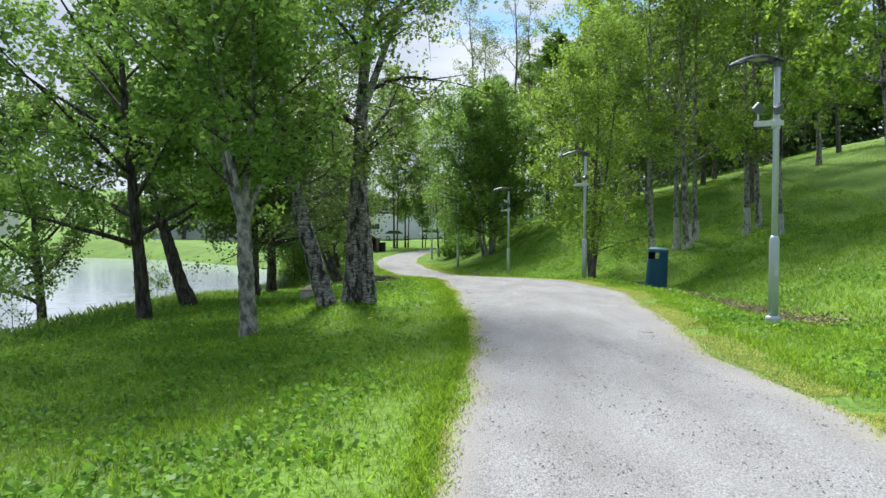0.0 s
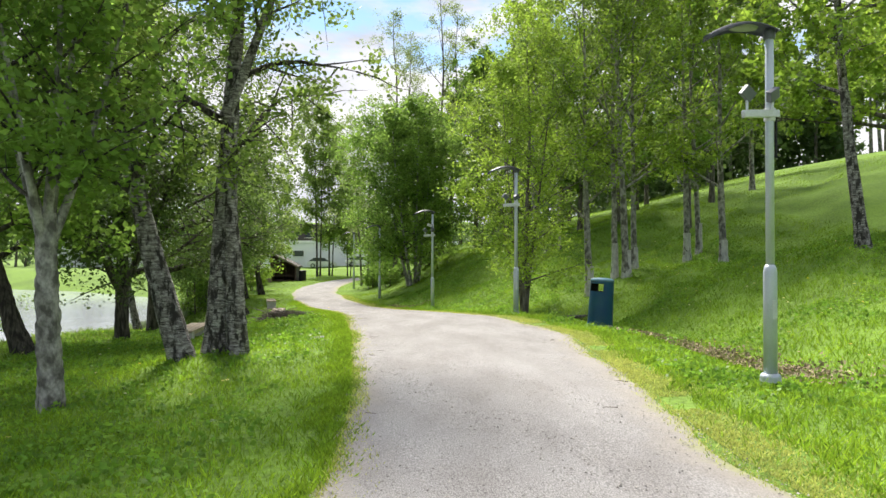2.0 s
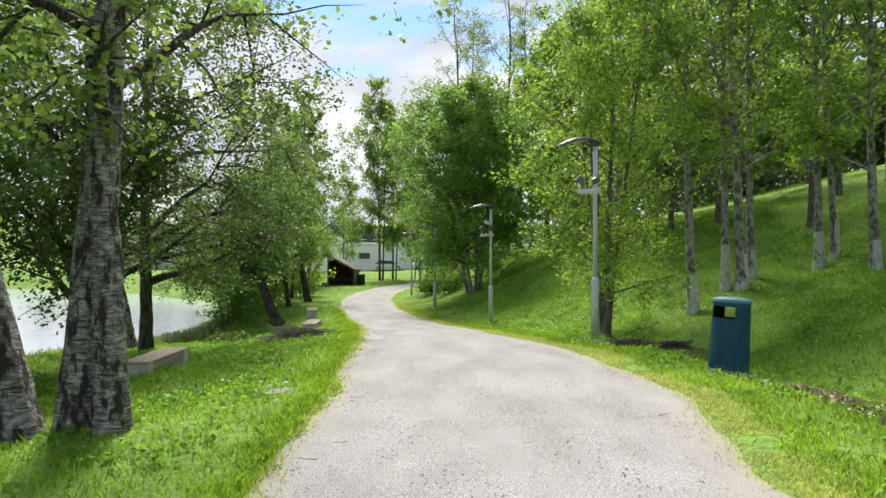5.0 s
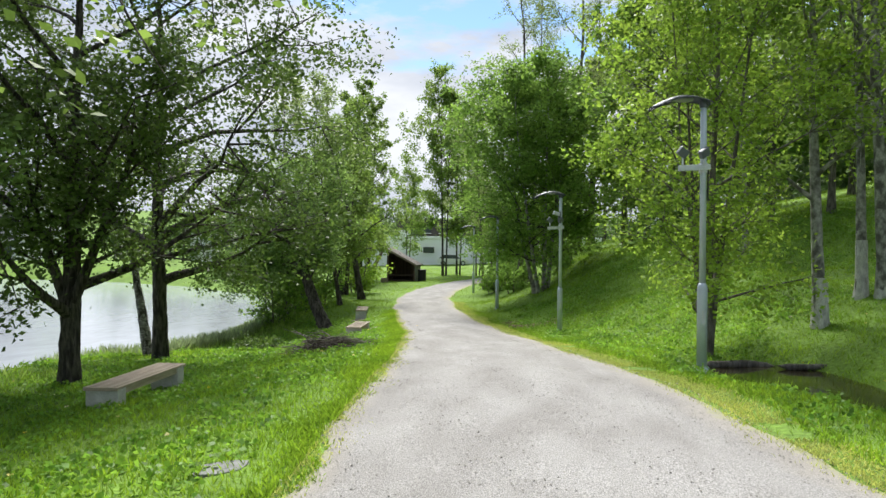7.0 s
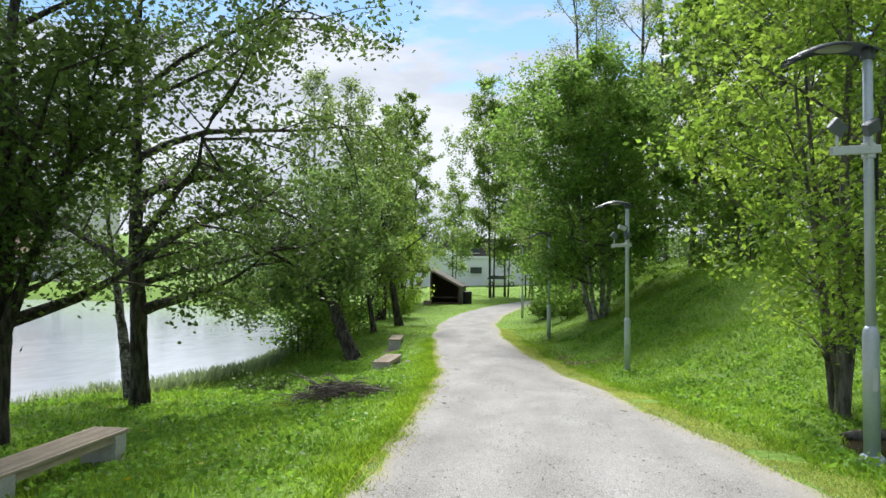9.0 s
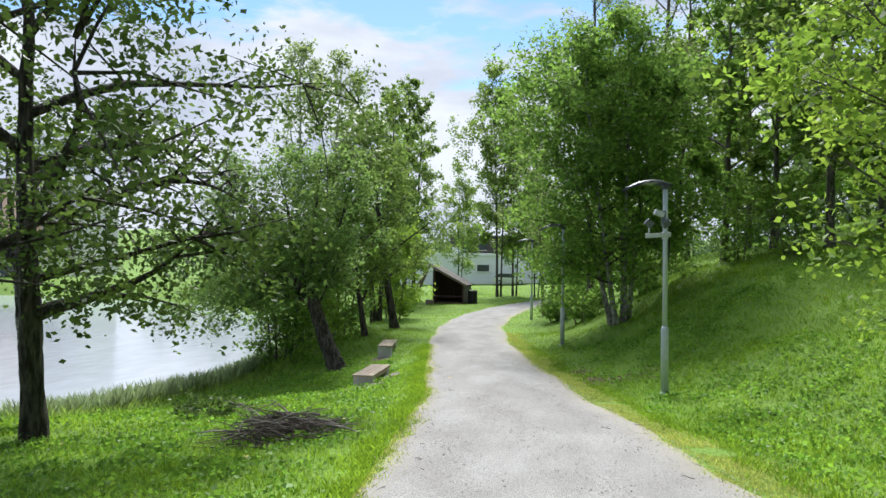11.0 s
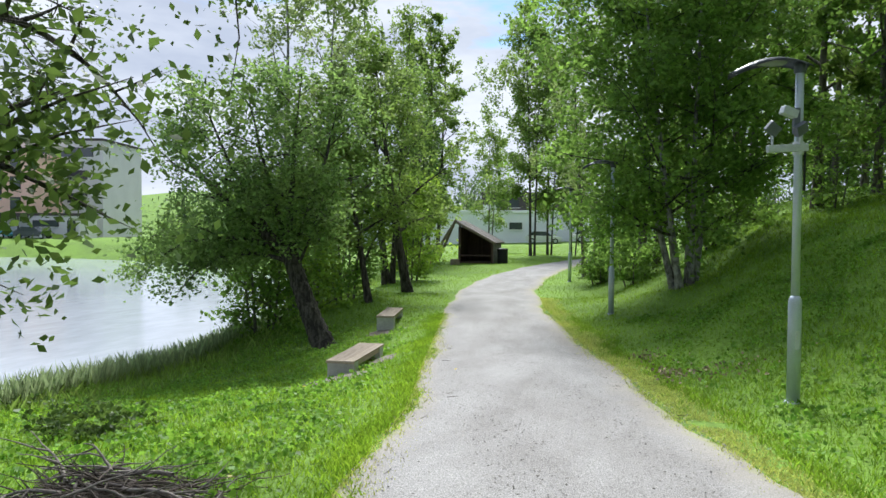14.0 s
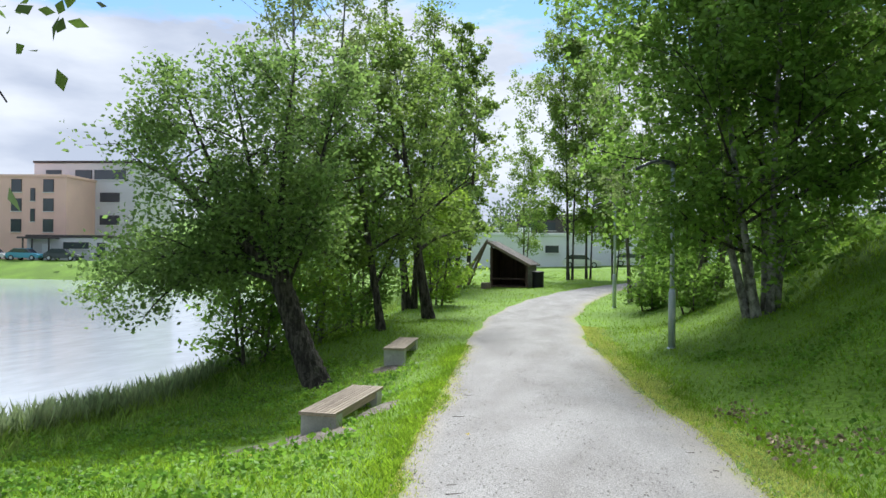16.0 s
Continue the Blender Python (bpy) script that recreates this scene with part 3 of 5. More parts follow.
def build_path():
    rng = np.random.default_rng(5)
    ys = np.concatenate([np.arange(-12, 60, 0.22), np.arange(60, 112, 0.8)])
    k = 29
    rows = []
    for y in ys:
        xl, xr, z = (float(a) for a in path_edges(y))
        s = np.linspace(-0.10, 1.10, k)
        jl, jr = 0.06 * math.sin(y * 1.3) + 0.03 * math.sin(y * 3.1 + 1), 0.07 * math.sin(y * 1.1 + 2) + 0.03 * math.sin(y * 3.7)
        xs = xl + jl + (xr + jr - xl - jl) * s
        edge = np.minimum(s, 1 - s)
        zs = z + 0.015 + 0.05 * np.clip(edge / 0.5, 0, 1) - 1.3 * np.maximum(-edge, 0) - 0.035 * np.clip(0.05 - edge, 0, 0.05) / 0.05
        zs += 0.006 * np.sin(xs * 5 + y * 1.7) + rng.normal(size=k) * 0.003
        rows.append(np.stack([xs, np.full(k, y), zs], axis=1))
    v = np.concatenate(rows)
    idx = np.arange(len(v)).reshape(len(ys), k)
    f = np.stack([idx[:-1, :-1], idx[:-1, 1:], idx[1:, 1:], idx[1:, :-1]], axis=-1).reshape(-1, 4)
    me = mesh_from("path", v, f, M_GRAVEL, True)
    across = np.tile(np.linspace(-0.10, 1.10, k), len(ys))
    wide = np.repeat([float(path_edges(y)[1] - path_edges(y)[0]) for y in ys], k)
    margin = np.clip(1 - np.minimum(across * wide / 0.45, (1 - across) * wide / 0.75), 0, 1.2)
    me.attributes.new("margin", "FLOAT", "POINT").data.foreach_set("value", margin.astype(np.float32))
    tagged(new("path", me), "pale grey gravel footpath winding through the park", "path", kind="structure")


def build_water():
    bm = bmesh.new()
    bm.faces.new([bm.verts.new((x, y, WATER_Z)) for x, y in ((-110, -95), (75, -95), (75, 185), (-110, 185))][:4])
    bmesh.ops.subdivide_edges(bm, edges=bm.edges[:], cuts=12, use_grid_fill=True)
    # only over the lake: drop the sheet under the land
    keep = [f for f in bm.faces if lake_distance(np.array([f.calc_center_median().x]), np.array([f.calc_center_median().y]))[0] > 22]
    bmesh.ops.delete(bm, geom=keep, context="FACES")
    tagged(part("water", bm, M_WATER), "pale rippled lake water, part of the bright sky's reflection in its colour", "water", kind="structure")
    bm = bmesh.new()
    ring = [bm.verts.new((6.5 + 2.0 * math.cos(a) * (1 + 0.1 * math.sin(3 * a)), 23.2 + 2.4 * math.sin(a), -0.40)) for a in [i * 2 * math.pi / 28 for i in range(28)]]
    bm.faces.new(ring)
    tagged(part("ditch_water", bm, M_POOL), "dark brown still water in the ditch", "water", kind="structure")


build_ground()
build_path()
build_water()

# ---- lamp posts ----
def lamp_post(x, y, z, label, tall=3.95, fixtures=True, extra=False, turn=0.0):
    """A stepped round pole with a shallow curved hood reaching over the path."""
    top = thing("lamp_post", pose(x, y, z, 0, 0, turn), label, "street lamp", "lamp posts along the path")
    part("base_plate", lathe([(0.115, -0.08), (0.115, -0.02), (0.105, 0.0), (0.09, 0.015)], 20), M_GALV, top)
    part("lower_pole", lathe([(0.075, 0.0), (0.075, 1.18), (0.068, 1.23), (0.05, 1.27)], 20), M_GALV, top, smooth_shade=True)
    part("upper_pole", lathe([(0.048, 1.22), (0.046, tall), (0.03, tall + 0.02)], 18), M_GALV, top, smooth_shade=True)
    part("inspection_hatch", boxed(0.05, 0.012, 0.22, Matrix.Translation((0, -0.074, 0.75)), 0.004), M_FIXTURE, top)
    # hood: a thin bowed shell, wide in the middle and pointed at its far end
    bm = bmesh.new()
    rows = []
    for i in range(13):
        s = i / 12
        along, half = 0.12 - 0.95 * s, 0.17 * math.sin(math.pi * min(1, 0.18 + 0.80 * s)) ** 0.7
        crest = tall - 0.02 + 0.20 * math.sin(math.pi * (0.10 + 0.78 * s)) - 0.13 * s
        rows.append([bm.verts.new((along, half * c, crest - 0.07 * c * c)) for c in (-1, -0.6, -0.2, 0.2, 0.6, 1)])
    for a, b in zip(rows, rows[1:]):
        for k in range(5):
            bm.faces.new((a[k], a[k + 1], b[k + 1], b[k]))
    bmesh.ops.solidify(bm, geom=bm.faces[:], thickness=0.025)
    hood = part("hood", bm, M_HOOD, top, "dark curved hood", True)
    part("diffuser", lathe([(0.04, -0.045), (0.11, -0.03), (0.13, 0.0), (0.12, 0.012)], 20, Matrix.Translation((-0.34, 0, tall + 0.06)) @ Matrix.Diagonal((1.5, 0.75, 1, 1))), M_LENS, hood)
    part("clamp", lathe([(0.06, tall - 0.07), (0.066, tall - 0.05), (0.066, tall + 0.03), (0.05, tall + 0.06)], 16), M_HOOD, top)
    if fixtures:
        zc = 3.0
        part("bracket_arm", boxed(0.50, 0.055, 0.085, pose(-0.16, -0.07, zc, 0, -4, 8), 0.008), M_FIXTURE, top, "pale bracket arm")
        part("collar", lathe([(0.06, zc - 0.07), (0.064, zc - 0.06), (0.064, zc + 0.07), (0.06, zc + 0.08)], 16), M_FIXTURE, top)
        for dx, tilt in ((-0.34, 35), (-0.02, -30)):
            light = part("floodlight", boxed(0.16, 0.07, 0.13, pose(dx, -0.09, zc + 0.22, 20, tilt, 15), 0.012), M_FIXTURE_DARK, top, "small dark floodlight")
            part("stem", lathe([(0.015, 0.0), (0.015, 0.14)], 8, pose(dx, -0.08, zc + 0.04)), M_FIXTURE, light)
        part("cable", boxed(0.02, 0.03, 0.55, Matrix.Translation((0.06, -0.03, zc - 0.22)), 0.006), M_BLACK, top)
    if extra:
        zc = 3.42
        part("camera_box", boxed(0.19, 0.10, 0.10, pose(-0.14, -0.05, zc, 0, 18, 10), 0.015), M_FIXTURE, top, "pale camera housing")
        part("camera_bracket", boxed(0.07, 0.06, 0.30, Matrix.Translation((-0.05, -0.04, zc - 0.10)), 0.008), M_FIXTURE_DARK, top)
    return top


lamp_post(5.18, 10.68, 0.24, "pale grey lamp post with dark curved hood and bracket floodlights", turn=4)
lamp_post(4.56, 22.0, 0.03, "pale grey lamp post with dark hood beside a leafy tree", tall=3.98, turn=6)
lamp_post(3.02, 31.50, -0.54, "pale grey lamp post with curved hood, floodlights and a camera housing", tall=3.95, extra=True, turn=12)
lamp_post(0.90, 41.30, ground_z(0.90, 41.3), "slim grey lamp post half hidden by a dark leafy tree", fixtures=False, turn=22)
lamp_post(-0.85, 52.40, ground_z(-0.85, 52.4), "slim grey lamp post on the grassy bank", fixtures=False, turn=15)
lamp_post(0.6, 66.5, ground_z(0.6, 66.5), "slim grey lamp post where the path bends", fixtures=False, turn=-20)


# ---- litter bin ----
def litter_bin(x, y, z):
    top = thing("litter_bin", pose(x, y, z, 0, 3.5, 0), "teal blue round metal litter bin leaning on the grass verge", "bin")
    r, h, n = 0.265, 1.10, 32
    shell = bmesh.new()
    zs, rows = [0.10, 0.16, 0.83, 0.86, 1.03, 1.06, h], []
    for z0 in zs:
        w = r * (1.06 - 0.10 * z0)
        rows.append([shell.verts.new((w * math.cos(2 * math.pi * i / n), w * math.sin(2 * math.pi * i / n), z0)) for i in range(n)])
    for k, (a, b) in enumerate(zip(rows, rows[1:])):
        for i in range(n):
            # two mouths, one facing the path's start and one behind
            gap = k == 3 and (15 <= i < 23 or 4 <= i < 8)
            if not gap:
                shell.faces.new((a[i], a[(i + 1) % n], b[(i + 1) % n], b[i]))
    bmesh.ops.solidify(shell, geom=shell.faces[:], thickness=0.012)
    part("shell", shell, M_BIN, top, smooth_shade=False)
    lining = bmesh.new()
    inner = [[lining.verts.new((0.245 * math.cos(2 * math.pi * i / n), 0.245 * math.sin(2 * math.pi * i / n), z0)) for i in range(n)] for z0 in (0.12, 0.86, 1.03, 1.08)]
    for k, (a, b) in enumerate(zip(inner, inner[1:])):
        for i in range(n):
            if not (k == 1 and (15 <= i < 23 or 4 <= i < 8)):
                lining.faces.new((b[i], b[(i + 1) % n], a[(i + 1) % n], a[i]))
    part("lining", lining, M_BLACK, top, "black inner lining")
    part("lid", lathe([(0.258, h - 0.02), (0.266, h + 0.0), (0.255, h + 0.03), (0.19, h + 0.055), (0.05, h + 0.068)], n), M_BIN_RIM, top, "paler rim and lid")
    part("foot_ring", lathe([(0.25, 0.0), (0.282, 0.03), (0.286, 0.10), (0.275, 0.14), (0.25, 0.15)], n), M_BIN_RIM, top, "paler base ring")
    part("liner", lathe([(0.20, 0.05), (0.22, 0.80)], n), M_BLACK, top, "black inner liner")
    for a in (-2.2, -0.9):
        part("rivet", lathe([(0.0, 0.0), (0.012, 0.0), (0.010, 0.006), (0.002, 0.008)], 8, pose(0.268 * math.cos(a), 0.268 * math.sin(a), 0.19) @ Vector((math.cos(a), math.sin(a), 0)).to_track_quat("Z", "Y").to_matrix().to_4x4()), M_FIXTURE, top)


litter_bin(5.63, 18.05, ground_z(5.63, 18.05) - 0.05)


# ---- benches ----
def bench(x, y, z, turn, length, width, label, slats=9):
    top = thing("bench", pose(x, y, z, 0, 0, turn), label, "bench", "slatted park benches beside the path")
    for sgn in (-1, 1):
        bm = boxed(width - 0.02, 0.22, 0.46, Matrix.Translation((0, sgn * (length / 2 - 0.13), 0.12)), 0.012)
        part("end_block", bm, M_CONCRETE, top, "pale concrete end block")
    pitch = width / slats
    for i in range(slats):
        part("slat", boxed(pitch * 0.72, length, 0.035, Matrix.Translation((-width / 2 + pitch * (i + 0.5), 0, 0.372)), 0.004), M_SLAT, top)
    for sgn in (-1, 1):
        part("end_trim", boxed(width, 0.03, 0.05, Matrix.Translation((0, sgn * (length / 2 + 0.012), 0.366)), 0.004), M_SLAT, top)
        part("side_rail", boxed(0.03, length - 0.06, 0.09, Matrix.Translation((sgn * (width / 2 - 0.05), 0, 0.306)), 0.004), M_SLAT, top)


bench(-4.08, 21.45, -0.62, 2, 2.1, 0.50, "weathered slatted bench on concrete blocks under dark lakeside trees")
bench(-3.72, 34.70, ground_z(-3.72, 34.7) - 0.08, 3, 1.85, 0.52, "slatted wooden bench on concrete end blocks in short grass")
bench(-4.80, 39.95, ground_z(-4.8, 39.95) - 0.06, 10, 1.8, 0.46, "slatted wooden bench on concrete blocks near leaning trees")


# ---- flat stone in the grass ----
def flat_stone(x, y):
    rng = np.random.default_rng(3)
    bm = bmesh.new()
    ring = [bm.verts.new((0.24 * math.cos(a) * (0.8 + 0.3 * rng.random()), 0.17 * math.sin(a) * (0.8 + 0.3 * rng.random()), 0.0)) for a in [i * 2 * math.pi / 11 for i in range(11)]]
    top = bm.faces.new(ring)
    ext = bmesh.ops.extrude_face_region(bm, geom=[top])
    bmesh.ops.translate(bm, verts=[v for v in ext["geom"] if isinstance(v, bmesh.types.BMVert)], vec=(0, 0, 0.10))
    bmesh.ops.bevel(bm, geom=bm.edges[:], offset=0.015, segments=2, affect="EDGES")
    ob = part("flat_stone", bm, M_STONE)
    ob.matrix_world = pose(x, y, ground_z(x, y) - 0.075, 2, -3, 20)
    tagged(ob, "flat pale grey stone sunk in the grass by the path", "stone")


flat_stone(-0.46, 16.4)


# ---- ditch logs ----
def log_piece(x, y, z, turn, length, r, label):
    rng = np.random.default_rng(int(x * 100))
    tb = Tubes()
    s = np.linspace(-0.5, 0.5, 9)
    tb.add(np.stack([s * length, 0.06 * np.sin(s * 5), 0.02 * np.cos(s * 7)], axis=1), np.where(np.abs(s) > 0.49, 0.01, r * (1 + 0.12 * np.sin(s * 9))), 10, 0.2, rng)
    ob = new("log", tb.mesh("log", M_BARK))
    ob.matrix_world = pose(x, y, z, 0, 3, turn)
    tagged(ob, label, "log", "logs in the ditch")


log_piece(6.0, 24.9, -0.37, 12, 1.6, 0.08, "dark wet log lying at the edge of the ditch")
log_piece(7.4, 24.7, -0.36, -6, 1.5, 0.065, "brown rotten log lying across the ditch water")


# ---- lean-to shelter ----
def shelter(x, y, z, turn):
    top = thing("shelter", pose(x, y, z, 0, 0, turn), "dark wooden lean-to shelter with a sloping board roof", "shelter")
    w, d, hi, lo = 2.1, 2.4, 2.45, 1.35
    for px, h in ((-w / 2, hi), (w / 2, lo)):
        for py in (-d / 2, d / 2):
            part("post", boxed(0.12, 0.12, h, Matrix.Translation((px, py, h / 2)), 0.01), M_SHED, top)
    wall = new("rear_wall")
    wall.empty_display_size = 0.1
    child(wall, top)
    n = 15
    for i in range(n):
        xx = -w / 2 + w * (i + 0.5) / n
        h = hi + (lo - hi) * (i + 0.5) / n - 0.04
        child(part("board", boxed(w / n - 0.0006, 0.04, h, Matrix.Translation((xx, d / 2 + 0.02, h / 2)), 0.0), M_SHED), wall)
    for i in range(15):
        h = 2.30 - 0.02 * (i % 2)
        part("side_wall_board", boxed(0.04, d / 15 - 0.0006, h, Matrix.Translation((-w / 2 - 0.08, -d / 2 + d * (i + 0.5) / 15, h / 2)), 0.0), M_SHED, top)
    for i in range(9):
        part("low_wall_board", boxed(0.03, d + 0.06, 0.145, Matrix.Translation((w / 2 + 0.08, 0, 0.08 + i * 0.152)), 0.0), M_SHED_ROOF, top)
    pitch = math.degrees(math.atan2(hi - lo, w))
    ln = math.hypot(w, hi - lo) + 0.6
    roof = part("roof", boxed(ln, d + 0.5, 0.05, pose(0, 0, (hi + lo) / 2 + 0.06, 0, pitch, 0), 0.0), M_SHED, top)
    for i in range(16):
        part("roof_board", boxed(ln + 0.03, 0.165, 0.03, pose(0, -(d + 0.5) / 2 + 0.09 + i * 0.181, (hi + lo) / 2 + 0.11, 0, pitch, 0), 0.0), M_SHED_ROOF, roof)
    part("fascia", boxed(ln, 0.04, 0.15, pose(0, -(d + 0.5) / 2 - 0.02, (hi + lo) / 2 + 0.05, 0, pitch, 0), 0.0), M_LOG, top)
    for zz, yy in ((0.45, 0.2), (0.45, 0.55)):
        part("seat_plank", boxed(w - 0.1, 0.30, 0.05, Matrix.Translation((0, yy, zz)), 0.006), M_SHED_ROOF, top)
    part("floor", boxed(w, d, 0.08, Matrix.Translation((0, 0, 0.04)), 0.006), M_SHED, top)
    part("front_rail", boxed(w - 0.1, 0.07, 0.09, Matrix.Translation((0, -d / 2, 0.50)), 0.008), M_SHED, top)


SHED = (-7.4, 66.2)
SHED_Z = ground_z(*SHED) + 0.02
SHED_M = pose(SHED[0], SHED[1], SHED_Z, 0, 0, -2)
shelter(SHED[0], SHED[1], SHED_Z, -2)


def leaning_pole(a, b, label):
    bm = bmesh.new()
    rod(bm, (0, 0, 0), Vector(b) - Vector(a), 0.11, 0.075, 9)
    ob = part("leaning_pole", bm, M_LOG)
    ob.matrix_world = pose(*a)
    tagged(ob, label, "pole", "poles leaning on the shelter")


def shed_ground(x, y, lift=0.0):
    q = SHED_M @ Vector((x, y, 0))
    return (q.x, q.y, ground_z(q.x, q.y) + lift)


peak = SHED_M @ Vector((-1.25, -1.5, 2.72))
leaning_pole(shed_ground(-2.9, -1.9), peak, "long peeled log pole leaning on the shelter's ridge")
leaning_pole(shed_ground(-3.4, 1.8), SHED_M @ Vector((-1.35, -1.1, 2.75)), "long peeled log pole leaning on the shelter's ridge")
leaning_pole(shed_ground(-4.3, -1.5, 0.10), shed_ground(-2.9, -1.7, 0.10), "grey log lying in the grass before the shelter")
ob = part("stump_seat", lathe([(0.30, -0.05), (0.31, 0.0), (0.29, 0.30), (0.27, 0.33)], 16), M_LOG)
ob.matrix_world = pose(*shed_ground(-1.1, -2.2))
tagged(ob, "low sawn log seat before the shelter", "log seat")
ob = part("barrel", lathe([(0.30, 0.0), (0.33, 0.02), (0.33, 0.85), (0.36, 0.87), (0.36, 0.93), (0.30, 0.96), (0.05, 0.98)], 24), M_BLACK)
ob.matrix_world = pose(*shed_ground(1.62, -0.75, -0.01))
tagged(ob, "black plastic rubbish barrel beside the shelter", "barrel")

# ---- trees on the lake side ----
tree("rowan_tree", "grey-barked rowan with several rising limbs over the grass", -3.60, 12.66,
     [(0, 0, -0.12, 0.05, 2.6, 0.165, -0.25, 0.75)] + [(-0.10 + 0.05 * math.cos(a), 0.05 + 0.05 * math.sin(a), r * math.cos(a), r * math.sin(a), h, 0.07, z) for a, r, h, z in ((0.3, 1.5, 4.2, 2.2), (1.4, 1.0, 4.8, 2.45), (2.6, 1.7, 3.9, 2.15), (3.6, 1.2, 4.9, 2.4), (4.6, 1.5, 4.3, 2.1), (5.5, 0.8, 5.2, 2.5))],
     M_ASPEN, M_LEAF_ROWAN, 11, crown_from=0.12, spread=0.40, limbs=7, leaves=17500, leaf_size=0.105, rise_limb=0.45, twigs=7, clump=0.24, limb_bark=M_BARK_DARK)
tree("birch_tree", "old birch with peeling black and white bark and leaning stems", -2.05, 14.72,
     [(0.08, 0.02, 0.46, 0.4, 9.8, 0.235), (0.46, -0.10, -0.16, 0.10, 3.6, 0.18, -0.25, 0.5), (0.20, 0.05, 1.9, 0.3, 4.8, 0.10, 3.9), (-0.36, -0.10, -2.8, 0.5, 8.6, 0.215)], M_BIRCH, M_LEAF_BIRCH, 12, crown_from=0.30, spread=0.29, limbs=14, leaves=28000, leaf_size=0.08, rise_limb=0.6, droop=0.5, twigs=7, limb_bark=M_BARK_DARK)
tree("willow_tree", "dark-barked willow leaning towards the water", -7.15, 19.5, [(0, 0, -2.6, 0.4, 6.0, 0.24)], M_BARK_DARK, M_LEAF_WILLOW, 13, crown_from=0.36, spread=0.46, limbs=14, leaves=27000, leaf_size=0.11, rise_limb=0.35)
tree("willow_tree", "dark slender willow on the lake bank", -6.75, 15.5, [(0, 0, -0.9, 0.2, 8.8, 0.17)], M_BARK_DARK, M_LEAF_ROWAN, 14, crown_from=0.20, spread=0.46, limbs=21, leaves=48000, leaf_size=0.11)
tree("alder_tree", "dark alder with wide spreading low limbs behind a bench", -6.40, 23.1, [(0, 0, -0.05, 0.2, 9.6, 0.20), (0.05, 0, 2.1, -0.2, 4.2, 0.10, 1.55, 0.08, 0.22, 0.0, 0.7), (-0.05, 0, -1.9, 0.3, 4.0, 0.10, 1.45, 0.08, 0.22, 0.0, 0.7)], M_BARK_DARK, M_LEAF_ALDER_SHADED, 15, stout=0.7, crown_from=0.15, spread=0.42, limbs=16, leaves=44000, leaf_size=0.085, rise_limb=0.5, twigs=8, clump=0.30)
tree("alder_tree", "tall dark alder with drooping boughs over the bank", -6.80, 27.1, [(0, 0, 0.3, -1.3, 10.0, 0.20), (0.05, -0.4, 5.0, -0.6, 3.0, 0.10, 2.9, 0.08, 0.022, 2.3, 0.35), (0.05, -0.3, 3.0, 4.2, 2.8, 0.085, 4.2, 0.08, 0.003, 3.6, 0.3), (0.08, -0.1, 5.2, -0.4, 1.2, 0.06, 2.5, 0.08, 0.014, 0.3, 0.22)], M_BARK_DARK, M_LEAF_ALDER_SHADED, 16, crown_from=0.20, spread=0.46, stout=0.85, limbs=14, leaves=34000, leaf_size=0.085, rise_limb=0.45, droop=0.35, twigs=8, clump=0.30)
tree("birch_tree", "small pale birch leaning at the water's edge", -7.45, 27.8, [(0, 0, -1.5, 0.8, 5.0, 0.15)], M_BIRCH, M_LEAF_BIRCH, 17, crown_from=0.45, spread=0.34, limbs=9, leaves=3500, leaf_size=0.085)
tree("willow_tree", "big willow leaning far out over the lake, spreading crown", -5.68, 37.85,
     [(0, 0, -1.45, 0.1, 2.4, 0.27, -0.2, 0.66), (-1.05, 0.1, -4.2, -0.2, 2.9, 0.16, 2.2, 0.08, 1.5), (-1.6, 0.1, -2.8, 0.3, 3.7, 0.08, 2.7, 0.08, 1.3), (-1.2, 0.1, -5.2, -0.5, 1.7, 0.07, 2.3, 0.08, 1.3, 2.6, 0.7), (-1.1, 0.2, -4.4, 1.2, 1.8, 0.07, 2.1, 0.08, 1.0, 2.4, 0.7), (-1.0, 0.0, -3.4, -1.2, 1.3, 0.06, 2.0, 0.08, 0.8, 2.2, 0.7),
      (-1.05, 0.1, 1.6, 0.4, 3.9, 0.10, 2.0), (-1.1, 0.1, 0.2, 0.3, 4.6, 0.10, 2.1), (-1.05, 0.1, -1.6, 0.3, 4.2, 0.09, 2.2), (-0.9, 0.05, 1.3, -0.4, 2.2, 0.05, 1.7)],
     M_BARK_DARK, M_LEAF_WILLOW, 18, crown_from=0.22, spread=0.31, limbs=10, leaves=40000, leaf_size=0.085, rise_limb=0.25, droop=0.35, twigs=7, clump=0.26)
tree("willow_tree", "dark leaning willow trunk beside the grass strip", -6.3, 46.6, [(0, 0, -1.9, 0.3, 8.5, 0.20)], M_BARK_DARK, M_LEAF_BIRCH, 19, crown_from=0.25, spread=0.34, limbs=14, leaves=14000, leaf_size=0.11)
tree("willow_tree", "thin dark willow among the lakeside thicket", -6.6, 43.3, [(0, 0, -1.4, 0.2, 7.0, 0.13)], M_BARK_DARK, M_LEAF_BIRCH, 20, crown_from=0.2, spread=0.34, limbs=14, leaves=13000, leaf_size=0.11)
tree("aspen_tree", "slim tree with a sparse airy crown behind the willow", -9.2, 43.0, [(0, 0, -0.4, 0.3, 12.3, 0.14), (0.6, 0.4, 0.5, 0.3, 11.5, 0.11)], M_ASPEN, M_LEAF_PALE, 21, crown_from=0.25, spread=0.17, limbs=17, leaves=12000, leaf_size=0.105, rise_limb=1.0)
